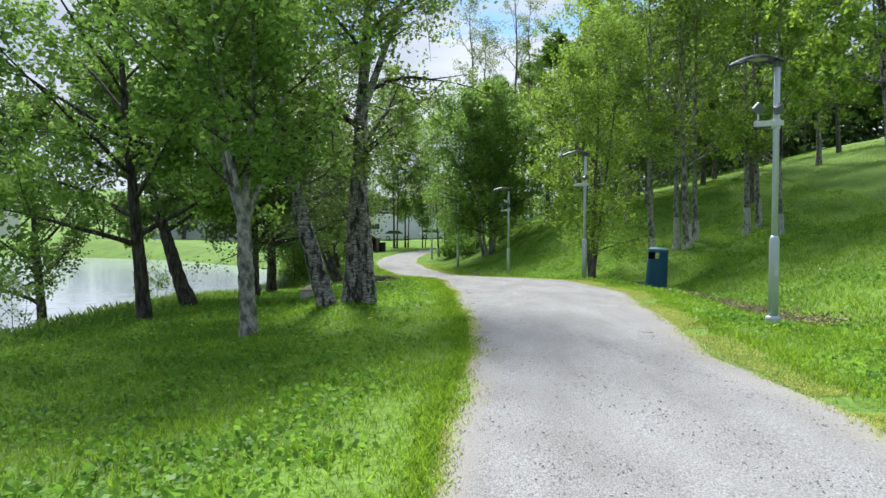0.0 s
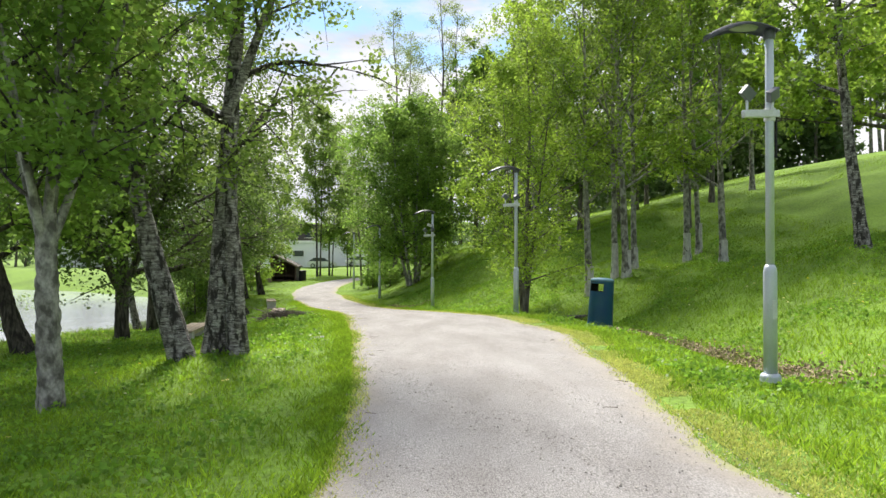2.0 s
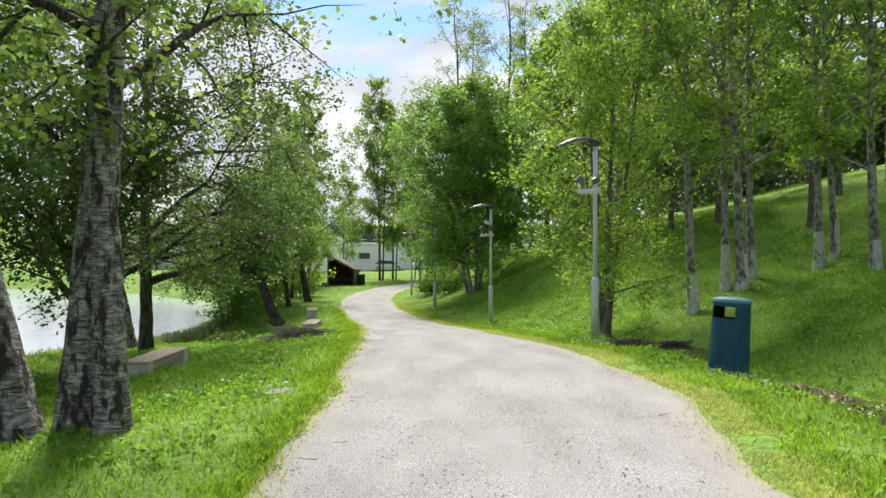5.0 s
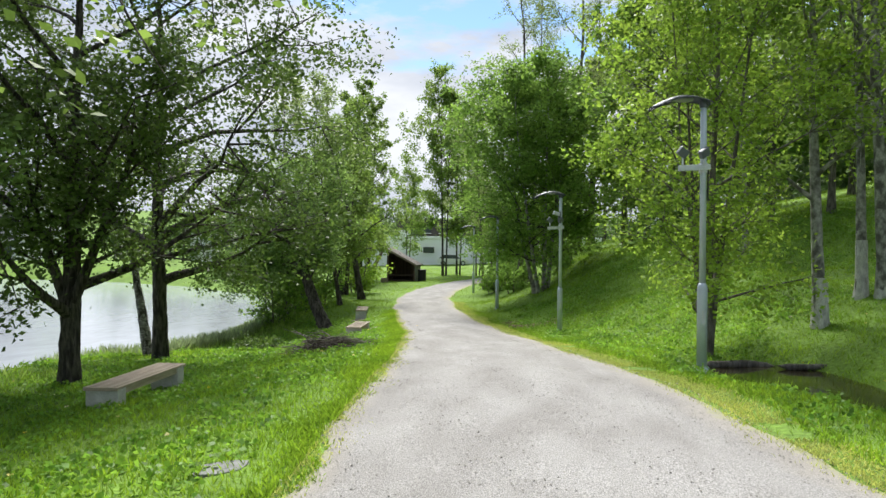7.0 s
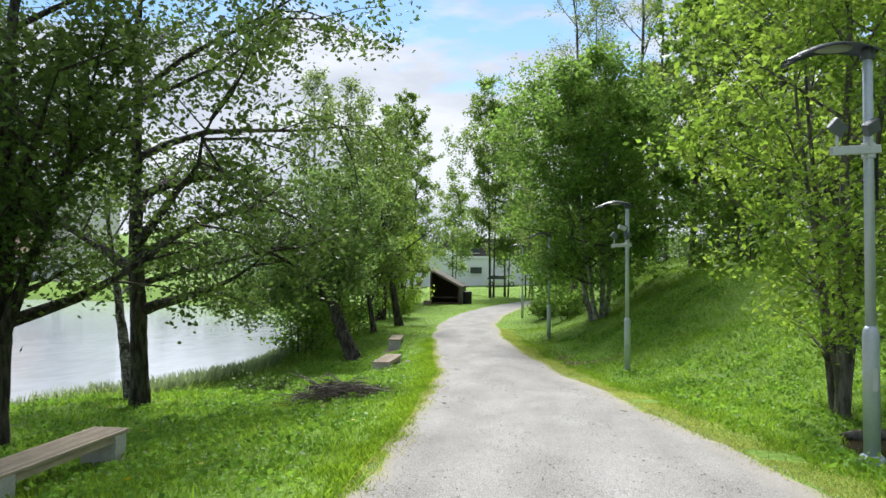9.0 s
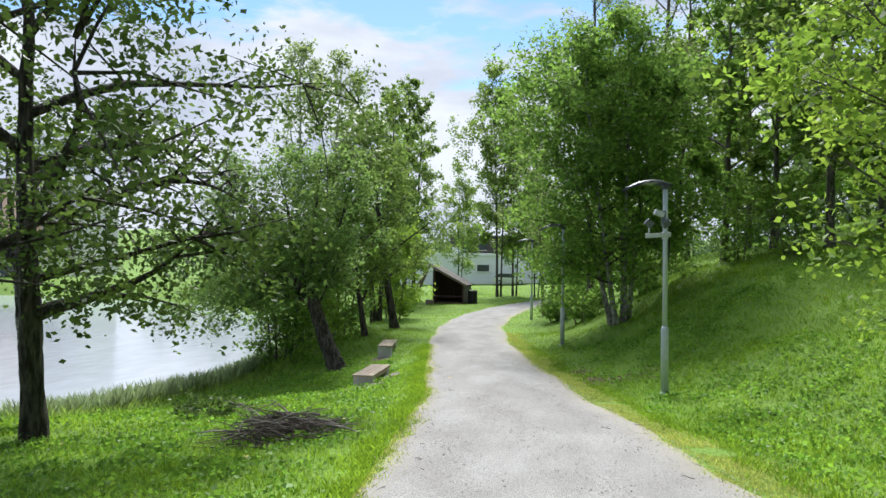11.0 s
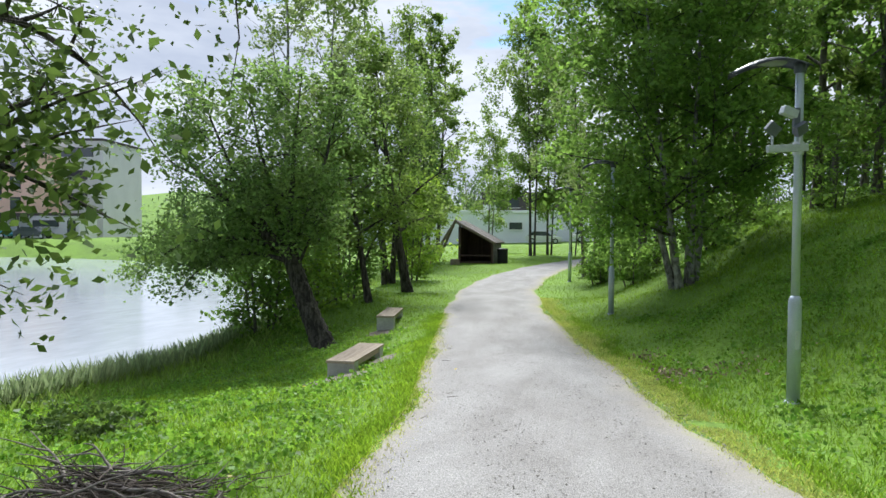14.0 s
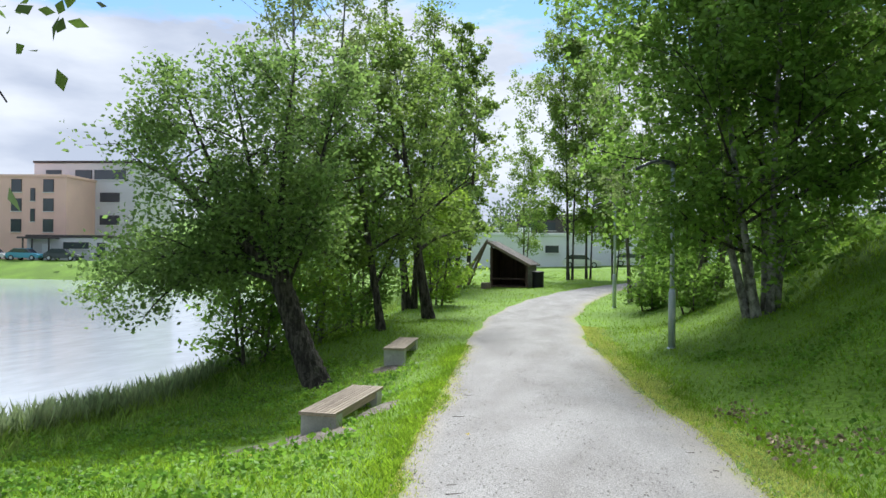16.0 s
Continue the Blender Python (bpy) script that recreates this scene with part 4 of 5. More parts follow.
tree("willow_tree", "half-bare tree with thin upright dark branches", -8.3, 50.0, [(0, 0, -1.2, 0.2, 12.0, 0.17), (0.2, 0.1, 0.5, 0.2, 11.0, 0.13)], M_BARK_DARK, M_LEAF_BIRCH, 22, crown_from=0.30, spread=0.18, limbs=14, leaves=7000, leaf_size=0.11, rise_limb=1.2)
tree("alder_tree", "dense upright alder beside the shelter", -11.7, 69.0, [(0, 0, 0.3, 0, 17.0, 0.20), (-0.5, 0.3, -0.9, 0, 16.0, 0.18), (0.6, 0.2, 1.1, 0, 15.4, 0.16)], M_BARK_DARK, M_LEAF_BIRCH, 23, crown_from=0.16, spread=0.16, limbs=18, leaves=26000, leaf_size=0.14, rise_limb=0.8)
for k, (x, y) in enumerate([(-11.4, 63.6), (-12.6, 66.0), (-10.9, 61.2)]):
    tree("alder_tree", "slim dark alder standing close beside the shelter", x, y, [(0, 0, 0.3 - 0.2 * k, 0.1, 9.5 + k, 0.15), (0.5, 0.3, 0.5, 0.2, 8.5, 0.11)], M_BARK_DARK, M_LEAF_WILLOW, 240 + k, crown_from=0.22, spread=0.22, limbs=13, leaves=9000, leaf_size=0.12, group="alders by the shelter")
tree("nettle_clump", "dark green clump of low weeds in the grass", -5.3, 29.8, [(0.45 * math.cos(a * 0.9), 0.3 * math.sin(a * 0.9), 0.1 * math.cos(a * 0.9), 0.1 * math.sin(a * 0.9), 0.12, 0.005) for a in range(7)], M_REED, M_LEAF_ALDER_SHADED, 250, crown_from=0.05, spread=0.5, limbs=4, leaves=1300, leaf_size=0.07, category="weeds", clump=0.10, twigs=3)
tree("willow_tree", "dark willow at the water's edge", -12.0, 20.5, [(0, 0, -0.6, 0.2, 7.0, 0.16)], M_BARK_DARK, M_LEAF_ALDER_SHADED, 36, crown_from=0.15, spread=0.40, limbs=14, leaves=15000, leaf_size=0.10)
for k, (x, y) in enumerate([(-10.6, 16.6), (-9.8, 22.6), (-11.2, 14.4)]):
    tree("willow_shrub", "thin straggly willow shrub before the water", x, y, [(0.1 * a, 0.05 * a, 0.35 * (a - 1.5), 0.15 * a, 1.5, 0.015) for a in range(4)], M_BARK_DARK, M_LEAF_WILLOW, 140 + k, crown_from=0.15, spread=0.34, limbs=6, leaves=900, leaf_size=0.07, category="shrub", group="straggly shrubs on the shore", clump=0.14, twigs=4)
for k, (x, y, h) in enumerate([(-8.6, 40.0, 4.0), (-8.5, 42.6, 4.6), (-8.4, 45.6, 5.2), (-7.9, 52.0, 4.4), (-10.2, 48.5, 5.5), (-10.4, 60.5, 5.0)]):
    tree("willow_shrub", "dense green willow shrub on the lake bank", x, y, [(0.3 * math.cos(a * 1.57), 0.3 * math.sin(a * 1.57), 0.6 * math.cos(a * 1.57), 0.6 * math.sin(a * 1.57), h, 0.05) for a in range(4)],
         M_BARK, M_LEAF_LIGHT if k % 2 else M_LEAF_ROWAN, 40 + k, crown_from=0.08, spread=0.28, limbs=8, leaves=9000, leaf_size=0.11, category="shrub", group="willow shrubs on the bank", clump=0.3)

# ---- trees on the hill side ----
for k, (x, y, h) in enumerate([(1.6, 46.2, 1.2), (0.5, 49.0, 1.0), (1.6, 50.5, 1.5), (4.0, 45.4, 1.3), (0.9, 56.0, 1.5), (1.9, 61.0, 2.0), (5.3, 46.8, 2.4), (7.2, 45.0, 2.8), (3.6, 48.6, 2.6), (8.6, 43.2, 2.4)]):
    tree("bank_shrub", "low dense green shrub on the shaded bank", x, y, [(0.2 * math.cos(a * 1.57), 0.2 * math.sin(a * 1.57), 0.5 * math.cos(a * 1.57), 0.5 * math.sin(a * 1.57), h, 0.03) for a in range(4)],
         M_BARK, M_LEAF_ROWAN, 160 + k, crown_from=0.05, spread=0.34, limbs=6, leaves=2800, leaf_size=0.10, category="shrub", group="shrubs on the bank", clump=0.22, twigs=4)
tree("young_tree", "light green young tree leafy to the ground by a lamp post", 5.62, 25.7, [(0, 0, 0.2, 0.2, 10.0, 0.10), (0.1, 0.05, -1.3, 0.3, 8.0, 0.06), (0.05, 0.1, 0.9, -0.3, 9.0, 0.07), (-0.05, 0.1, -0.5, 0.8, 8.5, 0.06)], M_BARK, M_LEAF_LIGHT, 24, crown_from=0.12, spread=0.26, limbs=16, leaves=33000, leaf_size=0.08, rise_limb=0.45, twigs=7, clump=0.25)
tree("rowan_tree", "dark green many-stemmed rowan on the bank", 2.85, 42.5, [(0.25 * math.cos(a * 1.05), 0.25 * math.sin(a * 1.05), 1.5 * math.cos(a * 1.05) - 0.75, 1.5 * math.sin(a * 1.05), 8.8 + 0.5 * (a % 3), 0.10) for a in range(6)], M_ASPEN, M_LEAF_ROWAN, 25, crown_from=0.17, spread=0.335, limbs=14, leaves=74000, leaf_size=0.12, rise_limb=0.32, twigs=7, clump=0.30, limb_bark=M_BARK_DARK, blossom=220)
for k, (x, y, h) in enumerate([(1.9, 47.5, 17.5), (4.9, 47.5, 17.8)]):
    tree("birch_tree", "tall airy birch rising above the rowan", x, y, [(0, 0, 0.3, 0.2, h, 0.17), (0.5, 0.3, 0.9, 0.4, h * 0.92, 0.13)], M_BARK, M_LEAF_PALE, 50 + k, crown_from=0.35, spread=0.14, limbs=17, leaves=12000, leaf_size=0.085, rise_limb=0.9, group="tall birches")
HILL = [(8.09, 26.4, 11.5, 0.14), (9.32, 27.3, 12.5, 0.12), (9.61, 26.9, 12.5, 0.15), (10.26, 27.8, 12.0, 0.12), (13.1, 29.5, 12.0, 0.14), (13.7, 29.7, 12.5, 0.12), (13.3, 27.0, 12.0, 0.14), (7.8, 33.5, 12.0, 0.10), (9.8, 36.5, 12.5, 0.105)]


def pale_base(parent, r, tall, seed):
    """The scraped pale bark round the foot of a trunk."""
    rng = np.random.default_rng(seed)
    tb = Tubes()
    z = np.linspace(-0.2, tall, 12)
    tb.add(np.stack([np.zeros(12), np.zeros(12), z], axis=1), r * 1.06 * (1 - 0.05 * z) * (1 + 0.34 * np.exp(-np.maximum(z, 0) / 0.22)), 12, 0.08, rng)
    child(new("pale_bark", tb.mesh("pale_bark", M_BARK_PALE)), parent, "scraped pale bark at the foot")


for k, (x, y, h, r) in enumerate(HILL):
    aspen = tree("aspen_tree", "slender grey-stemmed tree with pale lower trunk on the hillside", x, y, [(0, 0, 0.25 * math.sin(k * 2.1) - 0.3, 0.2 * math.cos(k), h, r)], M_ASPEN, M_LEAF_LIGHT if k % 3 else M_LEAF_BIRCH, 60 + k, crown_from=0.24, spread=0.27, limbs=17, leaves=9500, leaf_size=0.105, rise_limb=0.7, group="slender trees on the hillside")
    if k < 7:
        pale_base(aspen, r, 1.0 + 0.25 * math.sin(k * 1.7), 270 + k)
tree("birch_tree", "white-barked birch leaning on the sunny slope", 12.8, 19.1, [(0, 0, -1.5, 0.3, 11.5, 0.17)], M_BIRCH, M_LEAF_LIGHT, 75, crown_from=0.33, spread=0.30, limbs=16, leaves=15000, leaf_size=0.11, droop=0.2)
tree("maple_tree", "spreading light green tree arching over the slope", 16.3, 21.5, [(0, 0, -1.6, -0.4, 11.0, 0.22), (0.5, 0.2, 0.8, 0.4, 11.5, 0.20)], M_BARK, M_LEAF_LIGHT, 76, crown_from=0.22, spread=0.52, limbs=16, leaves=32000, leaf_size=0.125, rise_limb=0.5)
for k in range(16):
    rng = np.random.default_rng(300 + k)
    x, y = 20 + 26 * rng.random(), 26 + 44 * rng.random()
    tree("birch_tree", "distant slim tree on the upper slope", x, y, [(0, 0, rng.normal() * 0.5, 0, 10 + 3 * rng.random(), 0.15)], M_BARK if k % 2 else M_ASPEN, M_LEAF_LIGHT if k % 3 else M_LEAF_BIRCH, 80 + k, crown_from=0.28, spread=0.26, limbs=12, leaves=6000, leaf_size=0.18, group="trees on the upper slope")
for k, (x, y) in enumerate([(6.5, 56.0), (9.2, 52.0), (8.0, 62.0), (12.5, 46.0), (13.5, 38.5), (15.5, 34.5), (9.0, 47.0), (11.5, 56.0), (14.5, 51.0), (16.5, 43.5), (18.5, 38.0), (6.0, 66.0), (19.0, 48.0), (6.9, 45.6), (9.6, 42.6), (12.2, 41.0)]):
    tree("birch_tree", "leafy tree on the shaded bank above the path", x, y, [(0, 0, 0.2, 0, 11 + k % 3, 0.15)], M_BARK, M_LEAF_ROWAN if k % 2 else M_LEAF_BIRCH, 100 + k, crown_from=0.17, spread=0.30, limbs=14, leaves=10000, leaf_size=0.18, group="trees on the bank")
tree("birch_tree", "light airy birch arching over the path", -0.3, 54.0, [(0, 0, -0.7, 0.2, 12.5, 0.085), (0.4, 0.3, 0.2, 0.5, 11.5, 0.07)], M_BARK, M_LEAF_PALE, 118, crown_from=0.24, spread=0.18, limbs=17, leaves=17000, leaf_size=0.075, rise_limb=0.8)
for k, (x, y, h) in enumerate([(-5.6, 78.7, 20.5), (-4.5, 81.8, 17.0), (-2.4, 80.5, 11.0), (0.4, 80.0, 9.0), (3.4, 74.0, 10.0), (-11.5, 92.0, 13.0), (4.5, 68.5, 9.0)]):
    tree("birch_tree", "slim dark-stemmed tree by the bend of the path", x, y, [(0, 0, 0.2 * (k - 2), 0, h, 0.004 * h + 0.04), (0.3, 0.1, 0.6, 0.2, h * 0.9, 0.003 * h + 0.03)], M_BARK_DARK, M_LEAF_BIRCH, 120 + k, crown_from=0.20, spread=0.19, limbs=17, leaves=int((1600 if h > 14 else 900) * h), leaf_size=0.14, clump=0.34, group="trees by the bend of the path")

# ---- grass ----
def scatter(n, seed, x0, x1, y0, y1):
    rng = np.random.default_rng(seed)
    return x0 + (x1 - x0) * rng.random(n), y0 + (y1 - y0) * rng.random(n), rng


def off_path(x, y, gap=0.0):
    xl, xr, _ = path_edges(y)
    return np.where(x > xr, x - xr, np.where(x < xl, xl - x, -1.0)) - gap


def stuff(name, label, category, v, f, mat):
    tagged(new(name, mesh_from(name, v, f, mat)), label, category, kind="stuff")


# ---- far bank: houses, cars and woods ----
def window(parent, x, y, z, w, h):
    win = part("window", boxed(w + 0.16, 0.10, h + 0.16, Matrix.Translation((x, y - 0.02, z))), M_ROOF_DARK, parent, "dark window frame")
    part("pane", boxed(w, 0.04, h, Matrix.Translation((x, y - 0.075, z))), M_WINDOW, win)
    part("sill", boxed(w + 0.3, 0.16, 0.07, Matrix.Translation((x, y - 0.08, z - h / 2 - 0.1))), M_WHITE_WALL, win)


def house(name, a, b, base, tall, deep, wall, roof, label, windows, flat=True):
    """A block whose front runs from a to b, with windows (x, z, width, height) from the front's left end."""
    ln = math.hypot(b[0] - a[0], b[1] - a[1])
    top = thing(name, pose(a[0], a[1], base, 0, 0, math.degrees(math.atan2(b[1] - a[1], b[0] - a[0]))), label, "building")
    part("wall", boxed(ln, deep, tall + 1.0, Matrix.Translation((ln / 2, deep / 2, tall / 2 - 0.5))), wall, top)
    if flat:
        part("roof", boxed(ln + 0.3, deep + 0.3, 0.35, Matrix.Translation((ln / 2, deep / 2, tall + 0.17)), 0.04), roof, top)
    else:
        bm = bmesh.new()
        v = [bm.verts.new(c) for c in ((-0.4, -0.5, tall - 0.1), (ln + 0.4, -0.5, tall - 0.1), (ln + 0.4, deep + 0.5, tall - 0.1), (-0.4, deep + 0.5, tall - 0.1), (-0.4, deep / 2, tall + deep * 0.3), (ln + 0.4, deep / 2, tall + deep * 0.3))]
        for q in ((0, 1, 5, 4), (2, 3, 4, 5), (0, 4, 3), (1, 2, 5), (3, 2, 1, 0)):
            bm.faces.new([v[k] for k in q])
        part("roof", bm, roof, top)
    for x, z, w, h in windows:
        window(top, x, 0, z, w, h)
    return top


grey_block = house("apartment_building", (-86.0, 104.0), (-71.0, 107.3), 0.0, 14.0, 12, M_GREY_WALL, M_ROOF_DARK, "pale grey four-storey building with wide dark windows",
      [(x, z, w, 1.25) for z in (2.4, 5.7, 9.0, 12.3) for x, w in ((3.0, 2.2), (7.6, 2.4), (11.6, 4.6 if z > 11 else 2.8))])
beige_block = house("apartment_building", (-99.0, 93.5), (-75.2, 99.3), 0.0, 11.2, 10, M_PINK_WALL, M_PINK_WALL, "beige rendered building with small square windows across the lake",
      [(x, z, 1.3, 1.6) for z in (4.6, 7.4, 10.0) for x in (2.5, 7.5, 12.5, 17.5, 22.0)] + [(x, z, 0.5, 1.6) for z in (6.0, 8.8) for x in (10.0, 19.8)])
annex = house("annex", (-76.0, 94.0), (-65.5, 96.6), 0.0, 2.9, 4.5, M_GREY_WALL, M_ROOF_DARK, "low grey entrance annex with a dark flat roof", [(6.5, 1.9, 3.2, 0.7), (9.8, 1.3, 0.9, 1.8)])
part("door", boxed(1.1, 0.12, 2.1, Matrix.Translation((2.6, -0.03, 1.05)), 0.01), M_WHITE_WALL, annex, "pale entrance door")
for k in (0.4, 1.6, 3.8):
    part("canopy_post", boxed(0.14, 0.14, 2.8, Matrix.Translation((k, -1.4, 1.4))), M_ROOF_DARK, annex)
part("canopy", boxed(4.4, 1.9, 0.22, Matrix.Translation((2.1, -0.9, 2.85)), 0.02), M_ROOF_DARK, annex)
hall_z = ground_z(-14.0, 106.0) - 0.1
house("garage_row", (-44.0, 103.0), (14.0, 110.0), hall_z, 3.9, 8, M_WHITE_WALL, M_WHITE_WALL, "long low pale building beyond the meadow", [(x, 2.3, 1.4, 0.7) for x in (6, 22.5, 33.5, 47)])
far_house = house("terraced_house", (-19.0, 128.0), (-7.0, 129.5), 0.0, 7.0, 9, M_ROOF_DARK, M_ROOF_DARK, "far dark grey house half hidden by trees", [(x, 5.6, 1.6, 1.2) for x in (2, 5, 8, 10.4)])
part("name_board", boxed(1.9, 0.08, 1.0, Matrix.Translation((1.2, -0.2, 4.9)), 0.02), M_WHITE_WALL, far_house, "small white sign board")


def car(x, y, z, turn, paint, label):
    top = thing("car", pose(x, y, z, 0, 0, turn), label, "car", "parked cars on the far bank")
    def hull(profile, half, mat, name, bev):
        bm = bmesh.new()
        rows = [[bm.verts.new((px, sy, pz)) for px, pz in profile] for sy in (-half, half)]
        bm.faces.new(rows[0])
        bm.faces.new(list(reversed(rows[1])))
        n = len(profile)
        for i in range(n):
            bm.faces.new((rows[0][(i + 1) % n], rows[0][i], rows[1][i], rows[1][(i + 1) % n]))
        bmesh.ops.bevel(bm, geom=bm.edges[:], offset=bev, segments=2, affect="EDGES")
        return part(name, bm, mat, top)
    hull([(-2.1, 0.32), (2.1, 0.32), (2.15, 0.62), (1.95, 0.80), (1.0, 0.93), (-1.9, 0.98), (-2.15, 0.80)], 0.87, paint, "body", 0.06)
    hull([(1.0, 0.92), (0.35, 1.42), (-1.2, 1.46), (-1.95, 0.97)], 0.74, M_WINDOW, "glasshouse", 0.05)
    part("roof_panel", boxed(1.5, 1.3, 0.05, Matrix.Translation((-0.42, 0, 1.455)), 0.02), paint, top)
    for wx in (-1.35, 1.35):
        for wy in (-0.82, 0.82):
            wheel = part("wheel", lathe([(0.20, -0.10), (0.32, -0.10), (0.33, 0.0), (0.32, 0.10), (0.20, 0.10)], 18, pose(wx, wy, 0.33, 90)), M_RUBBER, top)
            part("rim", lathe([(0.05, -0.105), (0.20, -0.105), (0.20, 0.105), (0.05, 0.105)], 14, pose(wx, wy, 0.33, 90)), M_FIXTURE, wheel)


for cx, cy, ct, paint, lab in ((-73.4, 91.6, 12, M_CAR_BLUE, "light blue car parked before the beige building"), (-68.8, 92.8, 15, M_CAR_DARK, "black car parked before the beige building"), (-77.6, 90.6, 12, M_CAR_WHITE, "pale car parked before the beige building"),
                               (-1.5, 105.0, 8, M_CAR_WHITE, "white car parked before the pale building"), (4.0, 105.8, 4, M_CAR_DARK, "dark car parked before the pale building"), (-7.0, 104.2, 5, M_CAR_WHITE, "white car parked before the pale building"), (9.6, 106.6, 4, M_CAR_WHITE, "white car parked before the pale building")):
    car(cx, cy, ground_z(cx, cy), ct, paint, lab)


def far_woods():
    """Trees too far to count: bunches of leaves round many crowns, on thin stems."""
    rng = np.random.default_rng(31)
    pts, tb = [], Tubes()
    spots = []
    for k in range(150):
        spots.append((-60 + 130 * rng.random(), 138 + 45 * rng.random(), 6 + 7 * rng.random()))
    for k in range(30):
        spots.append((-60 + 30 * rng.random(), 98 + 30 * rng.random(), 4 + 5 * rng.random()))
    for k in range(60):
        spots.append((-150 + 70 * rng.random(), 20 + 110 * rng.random(), 7 + 6 * rng.random()))
    for k in range(22):
        spots.append((-82 - 12 * rng.random(), -20 + 90 * rng.random(), 5 + 5 * rng.random()))
    for k in range(46):
        spots.append((15 + 26 * rng.random(), 56 + 24 * rng.random(), 8 + 4 * rng.random()))
    for k in range(40):
        spots.append((26 + 50 * rng.random(), 70 + 40 * rng.random(), 8 + 5 * rng.random()))
    for x, y, h in spots:
        if lake_distance(np.array([x]), np.array([y]))[0] < 2 or (-102 < x < -62 and 84 < y < 122) :
            continue
        z = ground_z(x, y)
        hill = x > 12 and y < 112
        if not hill:
            tb.add([(x, y, z - 0.3), (x + 0.2, y, z + h * 0.5), (x, y, z + h * 0.95)], [0.2, 0.13, 0.03], 5)
        m = 34
        q = rng.normal(size=(m, 3))
        q /= np.linalg.norm(q, axis=1, keepdims=True)
        q *= rng.random((m, 1)) ** 0.4
        seat = np.array([x, y, z + h * (0.44 if hill else 0.52)]) + q * np.array([h * 0.28, h * 0.28, h * 0.48])
        many = 460 if hill else 260
        pts.append(seat[rng.integers(0, m, many)] + rng.normal(size=(many, 3)) * h * 0.06)
    v, f = leaf_cloud(np.concatenate(pts), 0.55, rng, three=True)
    stuff("far_woods", "green broad-leaved woods on the far shore", "trees", v, f, M_FARLEAF)
    tagged(new("far_stems", tb.mesh("far_stems", M_BARK)), "grey stems of the far woods", "trees", kind="stuff")


far_woods()


BARE = [(-3.8, 33.4, 1.15, 0.85), (-3.3, 34.9, 0.35, 0.9), (-4.7, 38.9, 0.5, 0.45)]


def bare(x, y):
    """Where feet have worn the grass away."""
    out = np.zeros(np.shape(x), bool)
    for cx, cy, rx, ry in BARE:
        out |= ((x - cx) / rx) ** 2 + ((y - cy) / ry) ** 2 < 0.68 + 0.35 * np.sin(x * 9) * np.sin(y * 7) + 0.2 * np.sin(x * 23 + y * 17)
    return out


def build_bare_earth():
    for cx, cy, rx, ry in BARE:
        rings, k = 6, 28
        v = [(cx, cy, 0.0)]
        for i in range(1, rings + 1):
            for j in range(k):
                a = 2 * math.pi * j / k
                q = i / rings * (0.92 + 0.12 * math.sin(3 * a + cx) + 0.07 * math.sin(7 * a))
                v.append((cx + rx * q * math.cos(a), cy + ry * q * math.sin(a), i / rings))
        v = np.array(v)
        v[:, 2] = height(v[:, 0], v[:, 1]) + 0.055 - 0.09 * v[:, 2] ** 2
        f = [(0, 1 + j, 1 + (j + 1) % k) for j in range(k)]
        for i in range(rings - 1):
            f += [(1 + i * k + j, 1 + (i + 1) * k + j, 1 + (i + 1) * k + (j + 1) % k, 1 + i * k + (j + 1) % k) for j in range(k)]
        tagged(new("bare_earth", mesh_from("bare_earth", v, f, M_EARTH, True)), "trodden grey-brown bare earth in the grass", "ground", kind="structure")


build_bare_earth()


